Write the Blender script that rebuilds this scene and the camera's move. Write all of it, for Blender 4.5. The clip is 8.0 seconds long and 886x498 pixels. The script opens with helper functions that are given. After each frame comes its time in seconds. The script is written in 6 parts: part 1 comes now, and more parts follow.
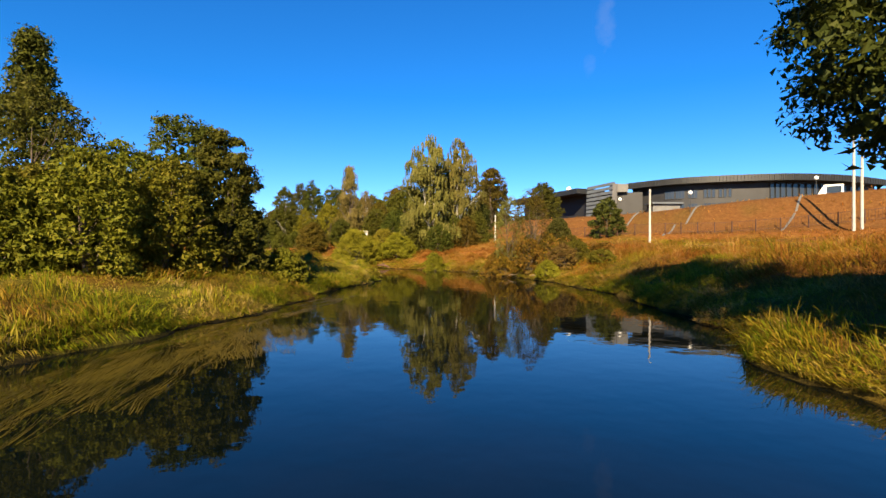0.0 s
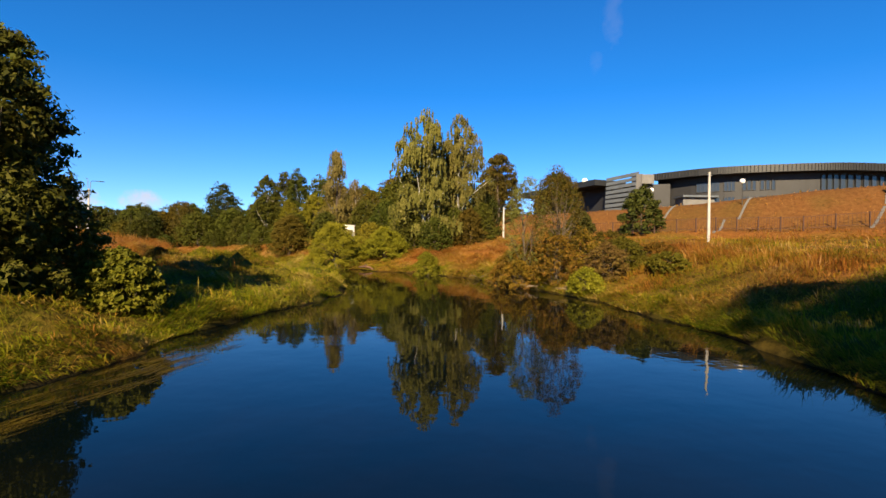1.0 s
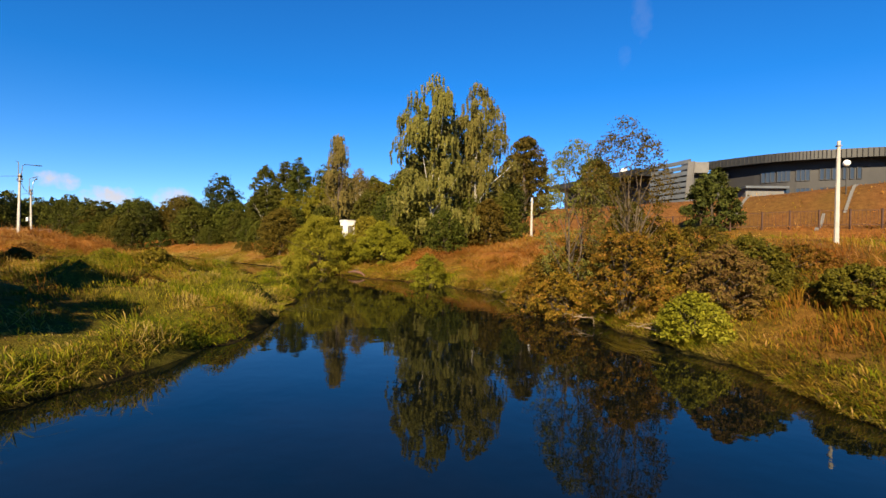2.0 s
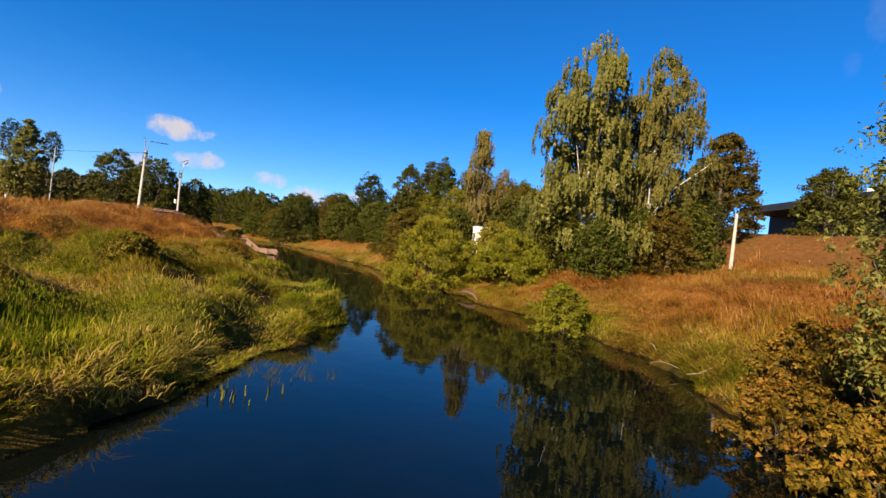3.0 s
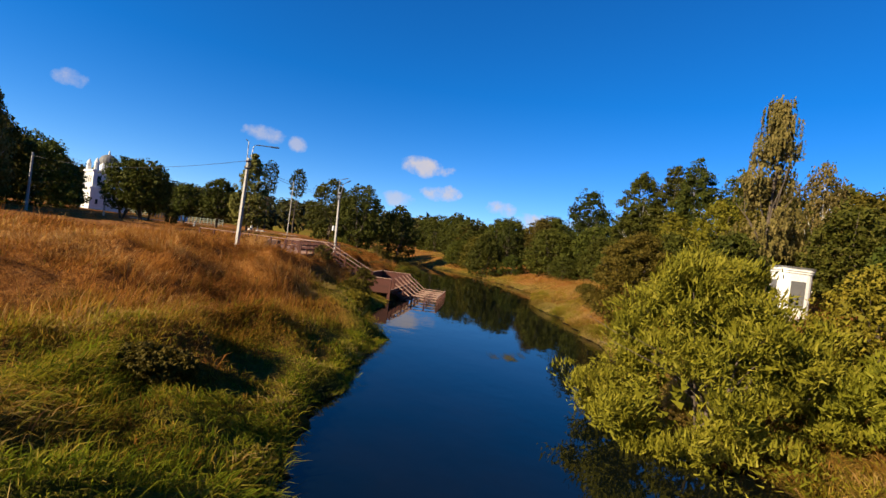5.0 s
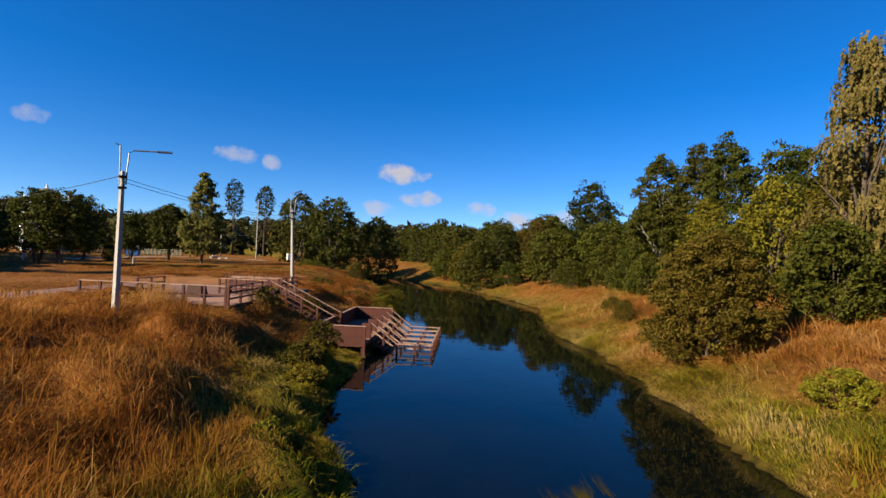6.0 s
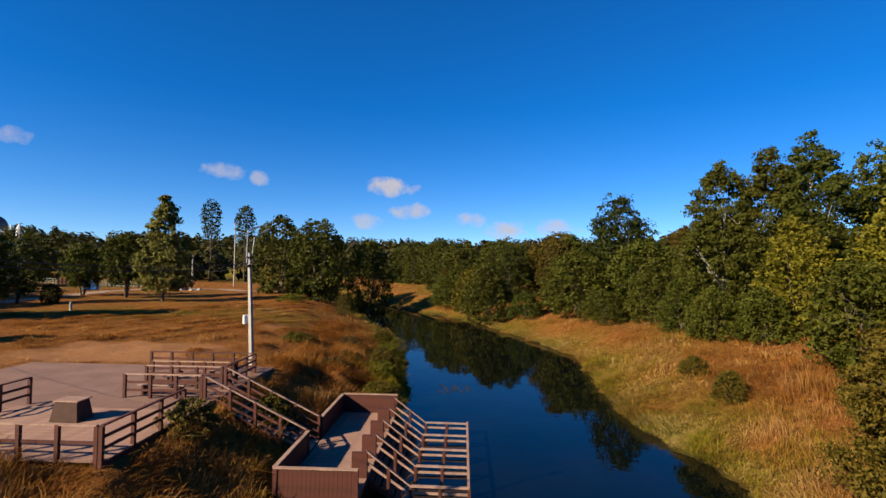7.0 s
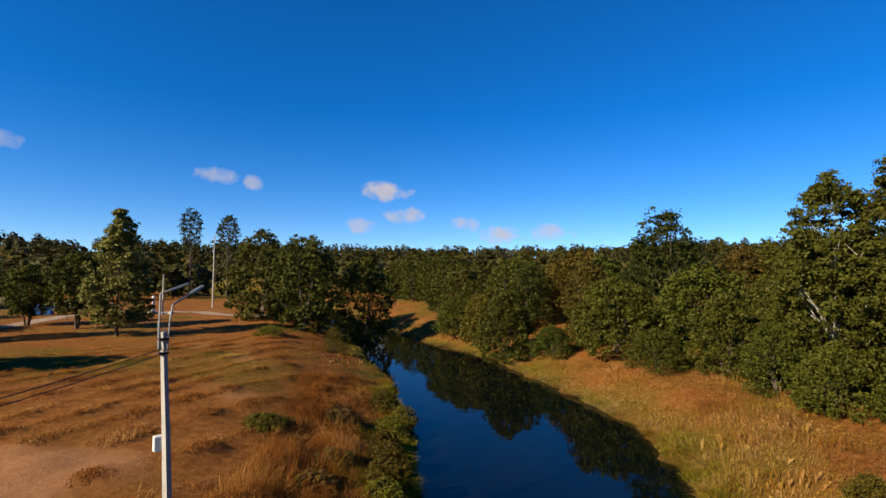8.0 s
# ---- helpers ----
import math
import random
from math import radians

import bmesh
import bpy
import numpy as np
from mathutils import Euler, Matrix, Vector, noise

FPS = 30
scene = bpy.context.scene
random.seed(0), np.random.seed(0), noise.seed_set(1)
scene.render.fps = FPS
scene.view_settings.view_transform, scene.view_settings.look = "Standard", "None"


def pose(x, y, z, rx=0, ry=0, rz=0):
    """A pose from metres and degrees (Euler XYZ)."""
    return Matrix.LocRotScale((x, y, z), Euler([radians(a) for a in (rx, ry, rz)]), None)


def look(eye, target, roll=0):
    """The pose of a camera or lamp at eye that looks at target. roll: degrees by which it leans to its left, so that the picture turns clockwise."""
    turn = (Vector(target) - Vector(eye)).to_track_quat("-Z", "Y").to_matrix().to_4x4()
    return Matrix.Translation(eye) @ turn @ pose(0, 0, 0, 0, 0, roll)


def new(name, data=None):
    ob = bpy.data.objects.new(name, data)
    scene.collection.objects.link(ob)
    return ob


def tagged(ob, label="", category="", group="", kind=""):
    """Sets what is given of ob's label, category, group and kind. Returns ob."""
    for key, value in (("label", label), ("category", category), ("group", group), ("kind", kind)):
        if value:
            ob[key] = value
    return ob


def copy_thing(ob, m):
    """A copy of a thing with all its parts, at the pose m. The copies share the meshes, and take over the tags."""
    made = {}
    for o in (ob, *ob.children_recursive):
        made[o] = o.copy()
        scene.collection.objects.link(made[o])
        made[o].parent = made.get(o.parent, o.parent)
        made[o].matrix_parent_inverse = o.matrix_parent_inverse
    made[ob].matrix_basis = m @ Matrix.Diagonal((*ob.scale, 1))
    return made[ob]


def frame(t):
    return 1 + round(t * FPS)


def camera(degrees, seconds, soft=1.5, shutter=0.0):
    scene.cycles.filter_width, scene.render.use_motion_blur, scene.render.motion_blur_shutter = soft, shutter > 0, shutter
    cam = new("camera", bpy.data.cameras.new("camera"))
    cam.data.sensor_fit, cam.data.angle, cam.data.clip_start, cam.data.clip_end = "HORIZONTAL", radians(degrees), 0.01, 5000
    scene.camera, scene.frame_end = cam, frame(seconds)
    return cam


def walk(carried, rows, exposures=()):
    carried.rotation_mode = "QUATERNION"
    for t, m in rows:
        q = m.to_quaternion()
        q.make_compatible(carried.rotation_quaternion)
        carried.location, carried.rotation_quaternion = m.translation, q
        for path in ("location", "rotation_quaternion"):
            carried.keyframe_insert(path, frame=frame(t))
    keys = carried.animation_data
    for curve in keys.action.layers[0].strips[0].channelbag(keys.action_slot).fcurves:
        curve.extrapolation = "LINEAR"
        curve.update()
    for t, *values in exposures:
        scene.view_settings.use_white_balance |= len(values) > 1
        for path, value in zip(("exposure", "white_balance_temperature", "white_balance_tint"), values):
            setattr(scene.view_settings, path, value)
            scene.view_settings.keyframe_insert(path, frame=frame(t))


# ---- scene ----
cam = camera(84.1, 8.0)
PATH = [
    (0, (1.513, -1.192, 2.555), (1.47, 0.808, 2.567), 0.3),
    (0.5, (1.825, 5.979, 2.789), (1.781, 7.979, 2.794), 0.7),
    (1, (2.135, 12.97, 2.876), (2.075, 14.969, 2.874), 0.8),
    (1.2, (2.246, 15.663, 2.925), (2.18, 17.662, 2.916), 1.0),
    (2.3, (3.156, 30.565, 3.268), (2.926, 32.552, 3.254), 1.3),
    (2.5, (3.064, 33.341, 3.217), (2.758, 35.318, 3.209), 1.9),
    (3, (2.642, 39.79, 3.509), (1.868, 41.634, 3.507), 6.6),
    (3.5, (1.408, 45.858, 3.837), (0.257, 47.494, 3.833), 10.0),
    (3.8, (0.239, 49.23, 4.07), (-1.076, 50.737, 4.068), 11.8),
    (4, (-0.744, 51.353, 4.238), (-2.162, 52.763, 4.234), 13.7),
    (4.5, (-4.002, 56.173, 4.7), (-5.534, 57.459, 4.704), 12.7),
    (4.7, (-5.505, 58.014, 4.824), (-7.034, 59.303, 4.825), 10.6),
    (5.8, (-15.332, 66.712, 6.363), (-16.805, 68.065, 6.363), 2.8),
    (6, (-17.316, 68.127, 6.544), (-18.781, 69.488, 6.562), 2.3),
    (6.5, (-22.435, 71.607, 7.68), (-23.885, 72.984, 7.728), 1.4),
    (7, (-27.588, 75.04, 9.18), (-29.027, 76.428, 9.245), 0.7),
    (7.5, (-32.696, 78.528, 10.685), (-34.127, 79.924, 10.751), 0.5),
    (8, (-37.553, 81.899, 12.051), (-38.975, 83.302, 12.134), 0.6),
]
walk(cam, [(t, look(eye, target, roll)) for t, eye, target, roll in PATH],
    exposures=[(0, 1.90, 8150, 10), (1, 1.69, 8250, 10), (2.5, 1.64, 7850, 10), (4, 1.56, 7450, 10), (6, 1.35, 7250, 10), (8, 1.27, 7050, 10)])


# ---- light ----
SUN_FROM = Vector((-0.16, -0.98, 0.0)).normalized()
SUN_UP = radians(28)
world = bpy.data.worlds.new("sky")
scene.world = world
world.use_nodes = True
wn, wl = world.node_tree.nodes, world.node_tree.links
wn.clear()
w_out = wn.new("ShaderNodeOutputWorld")
w_bg = wn.new("ShaderNodeBackground")
w_bg.inputs["Strength"].default_value = 0.075
sky = wn.new("ShaderNodeTexSky")
sky.sky_type = "NISHITA"
sky.sun_disc = False
sky.sun_elevation = SUN_UP
sky.sun_rotation = math.atan2(SUN_FROM.x, SUN_FROM.y)
sky.altitude = 1900
sky.air_density, sky.dust_density, sky.ozone_density = 1.0, 0.0, 4.0
# seen from a rise: the haze of the last few degrees lies below the horizon
w_co, w_up, w_unit = wn.new("ShaderNodeTexCoord"), wn.new("ShaderNodeVectorMath"), wn.new("ShaderNodeVectorMath")
w_up.operation, w_unit.operation = "ADD", "NORMALIZE"
w_up.inputs[1].default_value = (0.0, 0.0, 0.04)
wl.new(w_co.outputs["Generated"], w_up.inputs[0])
wl.new(w_up.outputs[0], w_unit.inputs[0])
wl.new(w_unit.outputs[0], sky.inputs["Vector"])
w_sat = wn.new("ShaderNodeHueSaturation")
w_sat.inputs["Saturation"].default_value = 1.36
w_sat.inputs["Hue"].default_value = 0.511
wl.new(sky.outputs[0], w_sat.inputs["Color"])


def add_clouds(colour):
    """A few small fair-weather clouds: (direction, half width, half height, density), as soft noisy patches of the sky."""
    coord = wn.new("ShaderNodeTexCoord")
    puff = wn.new("ShaderNodeTexNoise")
    puff.inputs["Scale"].default_value, puff.inputs["Detail"].default_value, puff.inputs["Roughness"].default_value = 26.0, 6.0, 0.6
    wl.new(coord.outputs["Generated"], puff.inputs["Vector"])
    total = None
    for az, el, wide, tall, dense in CLOUDS:
        a, e = radians(az), radians(el)
        c = Vector((math.sin(a) * math.cos(e), math.cos(a) * math.cos(e), math.sin(e)))
        side = Vector((math.cos(a), -math.sin(a), 0))
        up = side.cross(c)
        off = wn.new("ShaderNodeVectorMath")
        off.operation = "SUBTRACT"
        wl.new(coord.outputs["Generated"], off.inputs[0])
        off.inputs[1].default_value = c
        parts = []
        for axis, size in ((side, wide), (up, tall), (c, 30.0)):
            d = wn.new("ShaderNodeVectorMath")
            d.operation = "DOT_PRODUCT"
            wl.new(off.outputs[0], d.inputs[0])
            d.inputs[1].default_value = axis / radians(size)
            sq = wn.new("ShaderNodeMath")
            sq.operation = "MULTIPLY"
            wl.new(d.outputs["Value"], sq.inputs[0])
            wl.new(d.outputs["Value"], sq.inputs[1])
            parts.append(sq)
        s1 = wn.new("ShaderNodeMath")
        s1.operation = "ADD"
        wl.new(parts[0].outputs[0], s1.inputs[0])
        wl.new(parts[1].outputs[0], s1.inputs[1])
        s2 = wn.new("ShaderNodeMath")
        s2.operation = "ADD"
        wl.new(s1.outputs[0], s2.inputs[0])
        wl.new(parts[2].outputs[0], s2.inputs[1])
        m = wn.new("ShaderNodeMapRange")
        m.inputs["From Min"].default_value, m.inputs["From Max"].default_value = 1.0, 0.0
        m.inputs["To Min"].default_value, m.inputs["To Max"].default_value = 0.0, dense
        ragged = wn.new("ShaderNodeMath")
        ragged.operation = "MULTIPLY_ADD"
        wl.new(puff.outputs["Fac"], ragged.inputs[0])
        ragged.inputs[1].default_value = -3.6
        bias = wn.new("ShaderNodeMath")
        bias.operation = "ADD"
        wl.new(s2.outputs[0], bias.inputs[0])
        bias.inputs[1].default_value = 1.75
        wl.new(bias.outputs[0], ragged.inputs[2])
        wl.new(ragged.outputs[0], m.inputs["Value"])
        if total is None:
            total = m.outputs[0]
        else:
            t = wn.new("ShaderNodeMath")
            t.operation = "MAXIMUM"
            wl.new(total, t.inputs[0])
            wl.new(m.outputs[0], t.inputs[1])
            total = t.outputs[0]
    shaped = wn.new("ShaderNodeMath")
    shaped.operation = "MULTIPLY_ADD"
    wl.new(puff.outputs["Fac"], shaped.inputs[0])
    shaped.inputs[1].default_value, shaped.inputs[2].default_value = 0.8, 0.5
    prod = wn.new("ShaderNodeMath")
    prod.operation = "MULTIPLY"
    prod.use_clamp = True
    wl.new(shaped.outputs[0], prod.inputs[0])
    wl.new(total, prod.inputs[1])
    mix = wn.new("ShaderNodeMix")
    mix.data_type = "RGBA"
    wl.new(prod.outputs[0], mix.inputs["Factor"])
    wl.new(colour, mix.inputs["A"])
    mix.inputs["B"].default_value = (3.1, 3.05, 3.5, 1)
    return mix.outputs["Result"]


# azimuth from +y towards +x, elevation, half width, half height, density
CLOUDS = [
    (-70.1, 9.6, 2.2, 0.9, 0.55), (-66.7, 9.2, 1.1, 0.8, 0.55), (-52.0, 8.8, 2.9, 1.2, 0.9), (-55.0, 4.9, 2.2, 0.9, 0.6), (-50.0, 6.1, 2.3, 1.0, 0.8), (-42.7, 5.3, 1.9, 0.9, 0.8),
    (-38.8, 4.1, 2.4, 1.4, 0.9), (-32.8, 4.4, 2.4, 1.1, 0.7), (-87.2, 10.9, 1.7, 0.8, 0.6), (17.0, 24.0, 1.1, 2.6, 0.06), (15.2, 20.3, 0.7, 1.6, 0.04),
]
wl.new(add_clouds(w_sat.outputs[0]), w_bg.inputs["Color"])
wl.new(w_bg.outputs[0], w_out.inputs[0])

sun = new("sun", bpy.data.lights.new("sun", "SUN"))
sun.data.energy, sun.data.angle, sun.data.color = 5.0, radians(0.55), (1.0, 0.88, 0.68)
sun.matrix_world = look((0, 0, 60), Vector((0, 0, 60)) - (SUN_FROM * math.cos(SUN_UP) + Vector((0, 0, math.sin(SUN_UP)))))


# ---- materials ----
def rgba(c):
    return (c[0], c[1], c[2], 1)


def material(name, rough=0.8, metal=0.0, spec=0.3):
    m = bpy.data.materials.new(name)
    m.use_nodes = True
    b = m.node_tree.nodes["Principled BSDF"]
    b.inputs["Roughness"].default_value, b.inputs["Metallic"].default_value = rough, metal
    b.inputs["Specular IOR Level"].default_value = spec
    return m, m.node_tree.nodes, m.node_tree.links, b


def ramp(nodes, stops):
    r = nodes.new("ShaderNodeValToRGB")
    e = r.color_ramp.elements
    while len(e) < len(stops):
        e.new(0.5)
    for i, (p, c) in enumerate(stops):
        e[i].position, e[i].color = p, rgba(c)
    return r


def noise_node(nodes, links, scale, detail=4.0, rough=0.6, coord="Object", stretch=None):
    tc = nodes.new("ShaderNodeTexCoord")
    n = nodes.new("ShaderNodeTexNoise")
    n.inputs["Scale"].default_value, n.inputs["Detail"].default_value, n.inputs["Roughness"].default_value = scale, detail, rough
    src = tc.outputs[coord]
    if stretch:
        mp = nodes.new("ShaderNodeMapping")
        mp.inputs["Scale"].default_value = stretch
        links.new(src, mp.inputs["Vector"])
        src = mp.outputs[0]
    links.new(src, n.inputs["Vector"])
    return n


def bump(nodes, links, height, strength, distance, b):
    bp = nodes.new("ShaderNodeBump")
    bp.inputs["Strength"].default_value, bp.inputs["Distance"].default_value = strength, distance
    links.new(height, bp.inputs["Height"])
    links.new(bp.outputs[0], b.inputs["Normal"])


def mixed(nodes, links, fac, a, b, blend="MIX"):
    m = nodes.new("ShaderNodeMix")
    m.data_type, m.blend_type = "RGBA", blend
    for v, socket in ((fac, "Factor"), (a, "A"), (b, "B")):
        if isinstance(v, (int, float)):
            m.inputs[socket].default_value = v
        elif isinstance(v, tuple):
            m.inputs[socket].default_value = rgba(v)
        else:
            links.new(v, m.inputs[socket])
    return m.outputs["Result"]


def surface(name, colour, dark=None, scale=3.0, fine=40.0, rough=0.8, metal=0.0, spec=0.3, relief=0.3, depth=0.01, stretch=None):
    """A weathered surface: patches of two tones, a fine grain and a little relief."""
    m, n, l, b = material(name, rough, metal, spec)
    dark = dark or tuple(c * 0.6 for c in colour)
    big = noise_node(n, l, scale, stretch=stretch)
    small = noise_node(n, l, fine, 3.0, stretch=stretch)
    r = ramp(n, [(0.3, dark), (0.7, colour)])
    l.new(big.outputs["Fac"], r.inputs[0])
    r2 = ramp(n, [(0.25, (0.72, 0.72, 0.72)), (0.75, (1.08, 1.08, 1.08))])
    l.new(small.outputs["Fac"], r2.inputs[0])
    l.new(mixed(n, l, 1.0, r.outputs[0], r2.outputs[0], "MULTIPLY"), b.inputs["Base Color"])
    bump(n, l, small.outputs["Fac"], relief, depth, b)
    return m


def foliage(name, tones, glow=0.22, rough=0.65):
    """Leaves: each leaf its own tone, patches over the crown, light shining through."""
    m, n, l, b = material(name, rough, 0.0, 0.08)
    tones = [tuple(v * k for v, k in zip(c, (0.52, 0.48, 0.39))) for c in tones]
    geo = n.new("ShaderNodeNewGeometry")
    obj = n.new("ShaderNodeObjectInfo")
    r = ramp(n, [(i / (len(tones) - 1), c) for i, c in enumerate(tones)])
    big = noise_node(n, l, 0.55, 3.0)
    a = n.new("ShaderNodeMath")
    a.operation = "MULTIPLY_ADD"
    l.new(geo.outputs["Random Per Island"], a.inputs[0])
    a.inputs[1].default_value = 0.6
    s = n.new("ShaderNodeMath")
    s.operation = "MULTIPLY_ADD"
    l.new(big.outputs["Fac"], s.inputs[0])
    s.inputs[1].default_value, s.inputs[2].default_value = 0.9, -0.25
    l.new(s.outputs[0], a.inputs[2])
    l.new(a.outputs[0], r.inputs[0])
    tint = n.new("ShaderNodeHueSaturation")
    hue = n.new("ShaderNodeMapRange")
    hue.inputs["To Min"].default_value, hue.inputs["To Max"].default_value = 0.476, 0.518
    l.new(obj.outputs["Random"], hue.inputs["Value"])
    l.new(hue.outputs[0], tint.inputs["Hue"])
    vary = n.new("ShaderNodeMath")
    vary.operation = "MULTIPLY"
    vary.inputs[1].default_value = 7.31
    part_of = n.new("ShaderNodeMath")
    part_of.operation = "FRACT"
    value = n.new("ShaderNodeMapRange")
    value.inputs["To Min"].default_value, value.inputs["To Max"].default_value = 0.84, 1.14
    l.new(obj.outputs["Random"], vary.inputs[0])
    l.new(vary.outputs[0], part_of.inputs[0])
    l.new(part_of.outputs[0], value.inputs["Value"])
    l.new(value.outputs[0], tint.inputs["Value"])
    l.new(r.outputs[0], tint.inputs["Color"])
    l.new(tint.outputs[0], b.inputs["Base Color"])
    t = n.new("ShaderNodeBsdfTranslucent")
    l.new(tint.outputs[0], t.inputs["Color"])
    mx = n.new("ShaderNodeMixShader")
    mx.inputs[0].default_value = glow
    l.new(b.outputs[0], mx.inputs[1])
    l.new(t.outputs[0], mx.inputs[2])
    l.new(mx.outputs[0], n["Material Output"].inputs["Surface"])
    return m


def grass_material():
    m, n, l, b = material("meadow grass", 0.75, 0.0, 0.06)
    at = n.new("ShaderNodeAttribute")
    at.attribute_name = "dry"
    green = ramp(n, [(0.0, (0.0496, 0.0713, 0.0043)), (0.35, (0.130, 0.155, 0.0087)), (0.6, (0.223, 0.211, 0.0161)), (0.8, (0.298, 0.236, 0.0372)), (1.0, (0.372, 0.279, 0.093))])
    straw = ramp(n, [(0.0, (0.0992, 0.0322, 0.0068)), (0.4, (0.211, 0.0744, 0.0149)), (0.75, (0.291, 0.118, 0.026)), (1.0, (0.372, 0.205, 0.0744))])
    tone = n.new("ShaderNodeAttribute")
    tone.attribute_name = "tone"
    l.new(tone.outputs["Fac"], green.inputs[0])
    l.new(tone.outputs["Fac"], straw.inputs[0])
    c = mixed(n, l, at.outputs["Fac"], green.outputs[0], straw.outputs[0])
    l.new(c, b.inputs["Base Color"])
    t = n.new("ShaderNodeBsdfTranslucent")
    l.new(c, t.inputs["Color"])
    mx = n.new("ShaderNodeMixShader")
    mx.inputs[0].default_value = 0.56
    l.new(b.outputs[0], mx.inputs[1])
    l.new(t.outputs[0], mx.inputs[2])
    l.new(mx.outputs[0], n["Material Output"].inputs["Surface"])
    return m


def ground_material():
    m, n, l, b = material("grassy earth", 0.95, 0.0, 0.04)
    dry = n.new("ShaderNodeAttribute")
    dry.attribute_name = "dry"
    bare = n.new("ShaderNodeAttribute")
    bare.attribute_name = "bare"
    # besides wet mud, this holds the holes' painted shade and a darker berm
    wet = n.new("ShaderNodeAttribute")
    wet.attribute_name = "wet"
    big = noise_node(n, l, 0.35, 5.0)
    mid = noise_node(n, l, 2.2, 5.0, 0.7)
    fine = noise_node(n, l, 14.0, 4.0, 0.7)
    green = ramp(n, [(0.25, (0.031, 0.0341, 0.005)), (0.5, (0.0744, 0.0713, 0.0087)), (0.75, (0.130, 0.105, 0.0174))])
    straw = ramp(n, [(0.25, (0.093, 0.0347, 0.0093)), (0.45, (0.174, 0.0657, 0.0161)), (0.6, (0.223, 0.0899, 0.0248)), (0.8, (0.285, 0.136, 0.0465))])
    l.new(mid.outputs["Fac"], green.inputs[0])
    l.new(mid.outputs["Fac"], straw.inputs[0])
    sand = ramp(n, [(0.3, (0.236, 0.105, 0.0465)), (0.7, (0.310, 0.155, 0.0713))])
    l.new(mid.outputs["Fac"], sand.inputs[0])
    mud_and_shade = ramp(n, [(0.3, (0.0074, 0.0062, 0.0031)), (0.55, (0.0161, 0.0124, 0.005)), (0.75, (0.031, 0.0236, 0.0074))])
    l.new(mid.outputs["Fac"], mud_and_shade.inputs[0])
    shift = n.new("ShaderNodeMath")
    shift.operation = "MULTIPLY_ADD"
    shift.use_clamp = True
    l.new(big.outputs["Fac"], shift.inputs[0])
    shift.inputs[1].default_value = 0.9
    off = n.new("ShaderNodeMath")
    off.operation = "ADD"
    l.new(dry.outputs["Fac"], off.inputs[0])
    off.inputs[1].default_value = -0.45
    l.new(off.outputs[0], shift.inputs[2])
    c = mixed(n, l, shift.outputs[0], green.outputs[0], straw.outputs[0])
    c = mixed(n, l, bare.outputs["Fac"], c, sand.outputs[0])
    c = mixed(n, l, wet.outputs["Fac"], c, mud_and_shade.outputs[0])
    r2 = ramp(n, [(0.3, (0.6, 0.6, 0.6)), (0.7, (1.15, 1.15, 1.15))])
    l.new(fine.outputs["Fac"], r2.inputs[0])
    l.new(mixed(n, l, 1.0, c, r2.outputs[0], "MULTIPLY"), b.inputs["Base Color"])
    bump(n, l, fine.outputs["Fac"], 0.9, 0.12, b)
    return m


def water_material():
    """Turbid brown river water: a mirror by Fresnel over a dull body colour."""
    m, n, l, b = material("river water", 0.0)
    n.remove(b)
    gl = n.new("ShaderNodeBsdfGlossy")
    gl.inputs["Roughness"].default_value = 0.02
    body = n.new("ShaderNodeBsdfDiffuse")
    murk = noise_node(n, l, 0.22, 4.0, 0.6)
    mr = ramp(n, [(0.35, (0.0006, 0.0022, 0.0026)), (0.7, (0.0026, 0.0032, 0.0022))])
    l.new(murk.outputs["Fac"], mr.inputs[0])
    l.new(mr.outputs[0], body.inputs["Color"])
    fr = n.new("ShaderNodeFresnel")
    fr.inputs["IOR"].default_value = 1.45
    w1 = noise_node(n, l, 0.5, 3.0, 0.5)
    w2 = noise_node(n, l, 2.6, 2.0, 0.5)
    ad = n.new("ShaderNodeMath")
    ad.operation = "MULTIPLY_ADD"
    l.new(w2.outputs["Fac"], ad.inputs[0])
    ad.inputs[1].default_value = 0.16
    l.new(w1.outputs["Fac"], ad.inputs[2])
    bp = n.new("ShaderNodeBump")
    bp.inputs["Strength"].default_value, bp.inputs["Distance"].default_value = 0.10, 0.10
    l.new(ad.outputs[0], bp.inputs["Height"])
    l.new(bp.outputs[0], gl.inputs["Normal"])
    l.new(bp.outputs[0], fr.inputs["Normal"])
    mx = n.new("ShaderNodeMixShader")
    l.new(fr.outputs[0], mx.inputs[0])
    l.new(body.outputs[0], mx.inputs[1])
    l.new(gl.outputs[0], mx.inputs[2])
    l.new(mx.outputs[0], n["Material Output"].inputs["Surface"])
    return m


GROUND, GRASS, WATER = ground_material(), grass_material(), water_material()
DARKALDER = foliage("dark alder leaves", [(0.018, 0.027, 0.006), (0.041, 0.056, 0.011), (0.070, 0.086, 0.017), (0.105, 0.112, 0.03)])
ALDER = foliage("alder leaves", [(0.026, 0.037, 0.006), (0.064, 0.083, 0.012), (0.108, 0.127, 0.02), (0.158, 0.16, 0.035)])
BUSHGREEN = foliage("green bush leaves", [(0.05, 0.068, 0.008), (0.115, 0.135, 0.014), (0.18, 0.19, 0.021), (0.25, 0.235, 0.04)])
FARWILLOW = foliage("far willow leaves", [(0.030, 0.039, 0.008), (0.061, 0.075, 0.012), (0.098, 0.111, 0.019), (0.145, 0.145, 0.033)])
WILLOW = foliage("willow leaves", [(0.08, 0.085, 0.010), (0.17, 0.17, 0.018), (0.26, 0.24, 0.028), (0.34, 0.30, 0.055)])
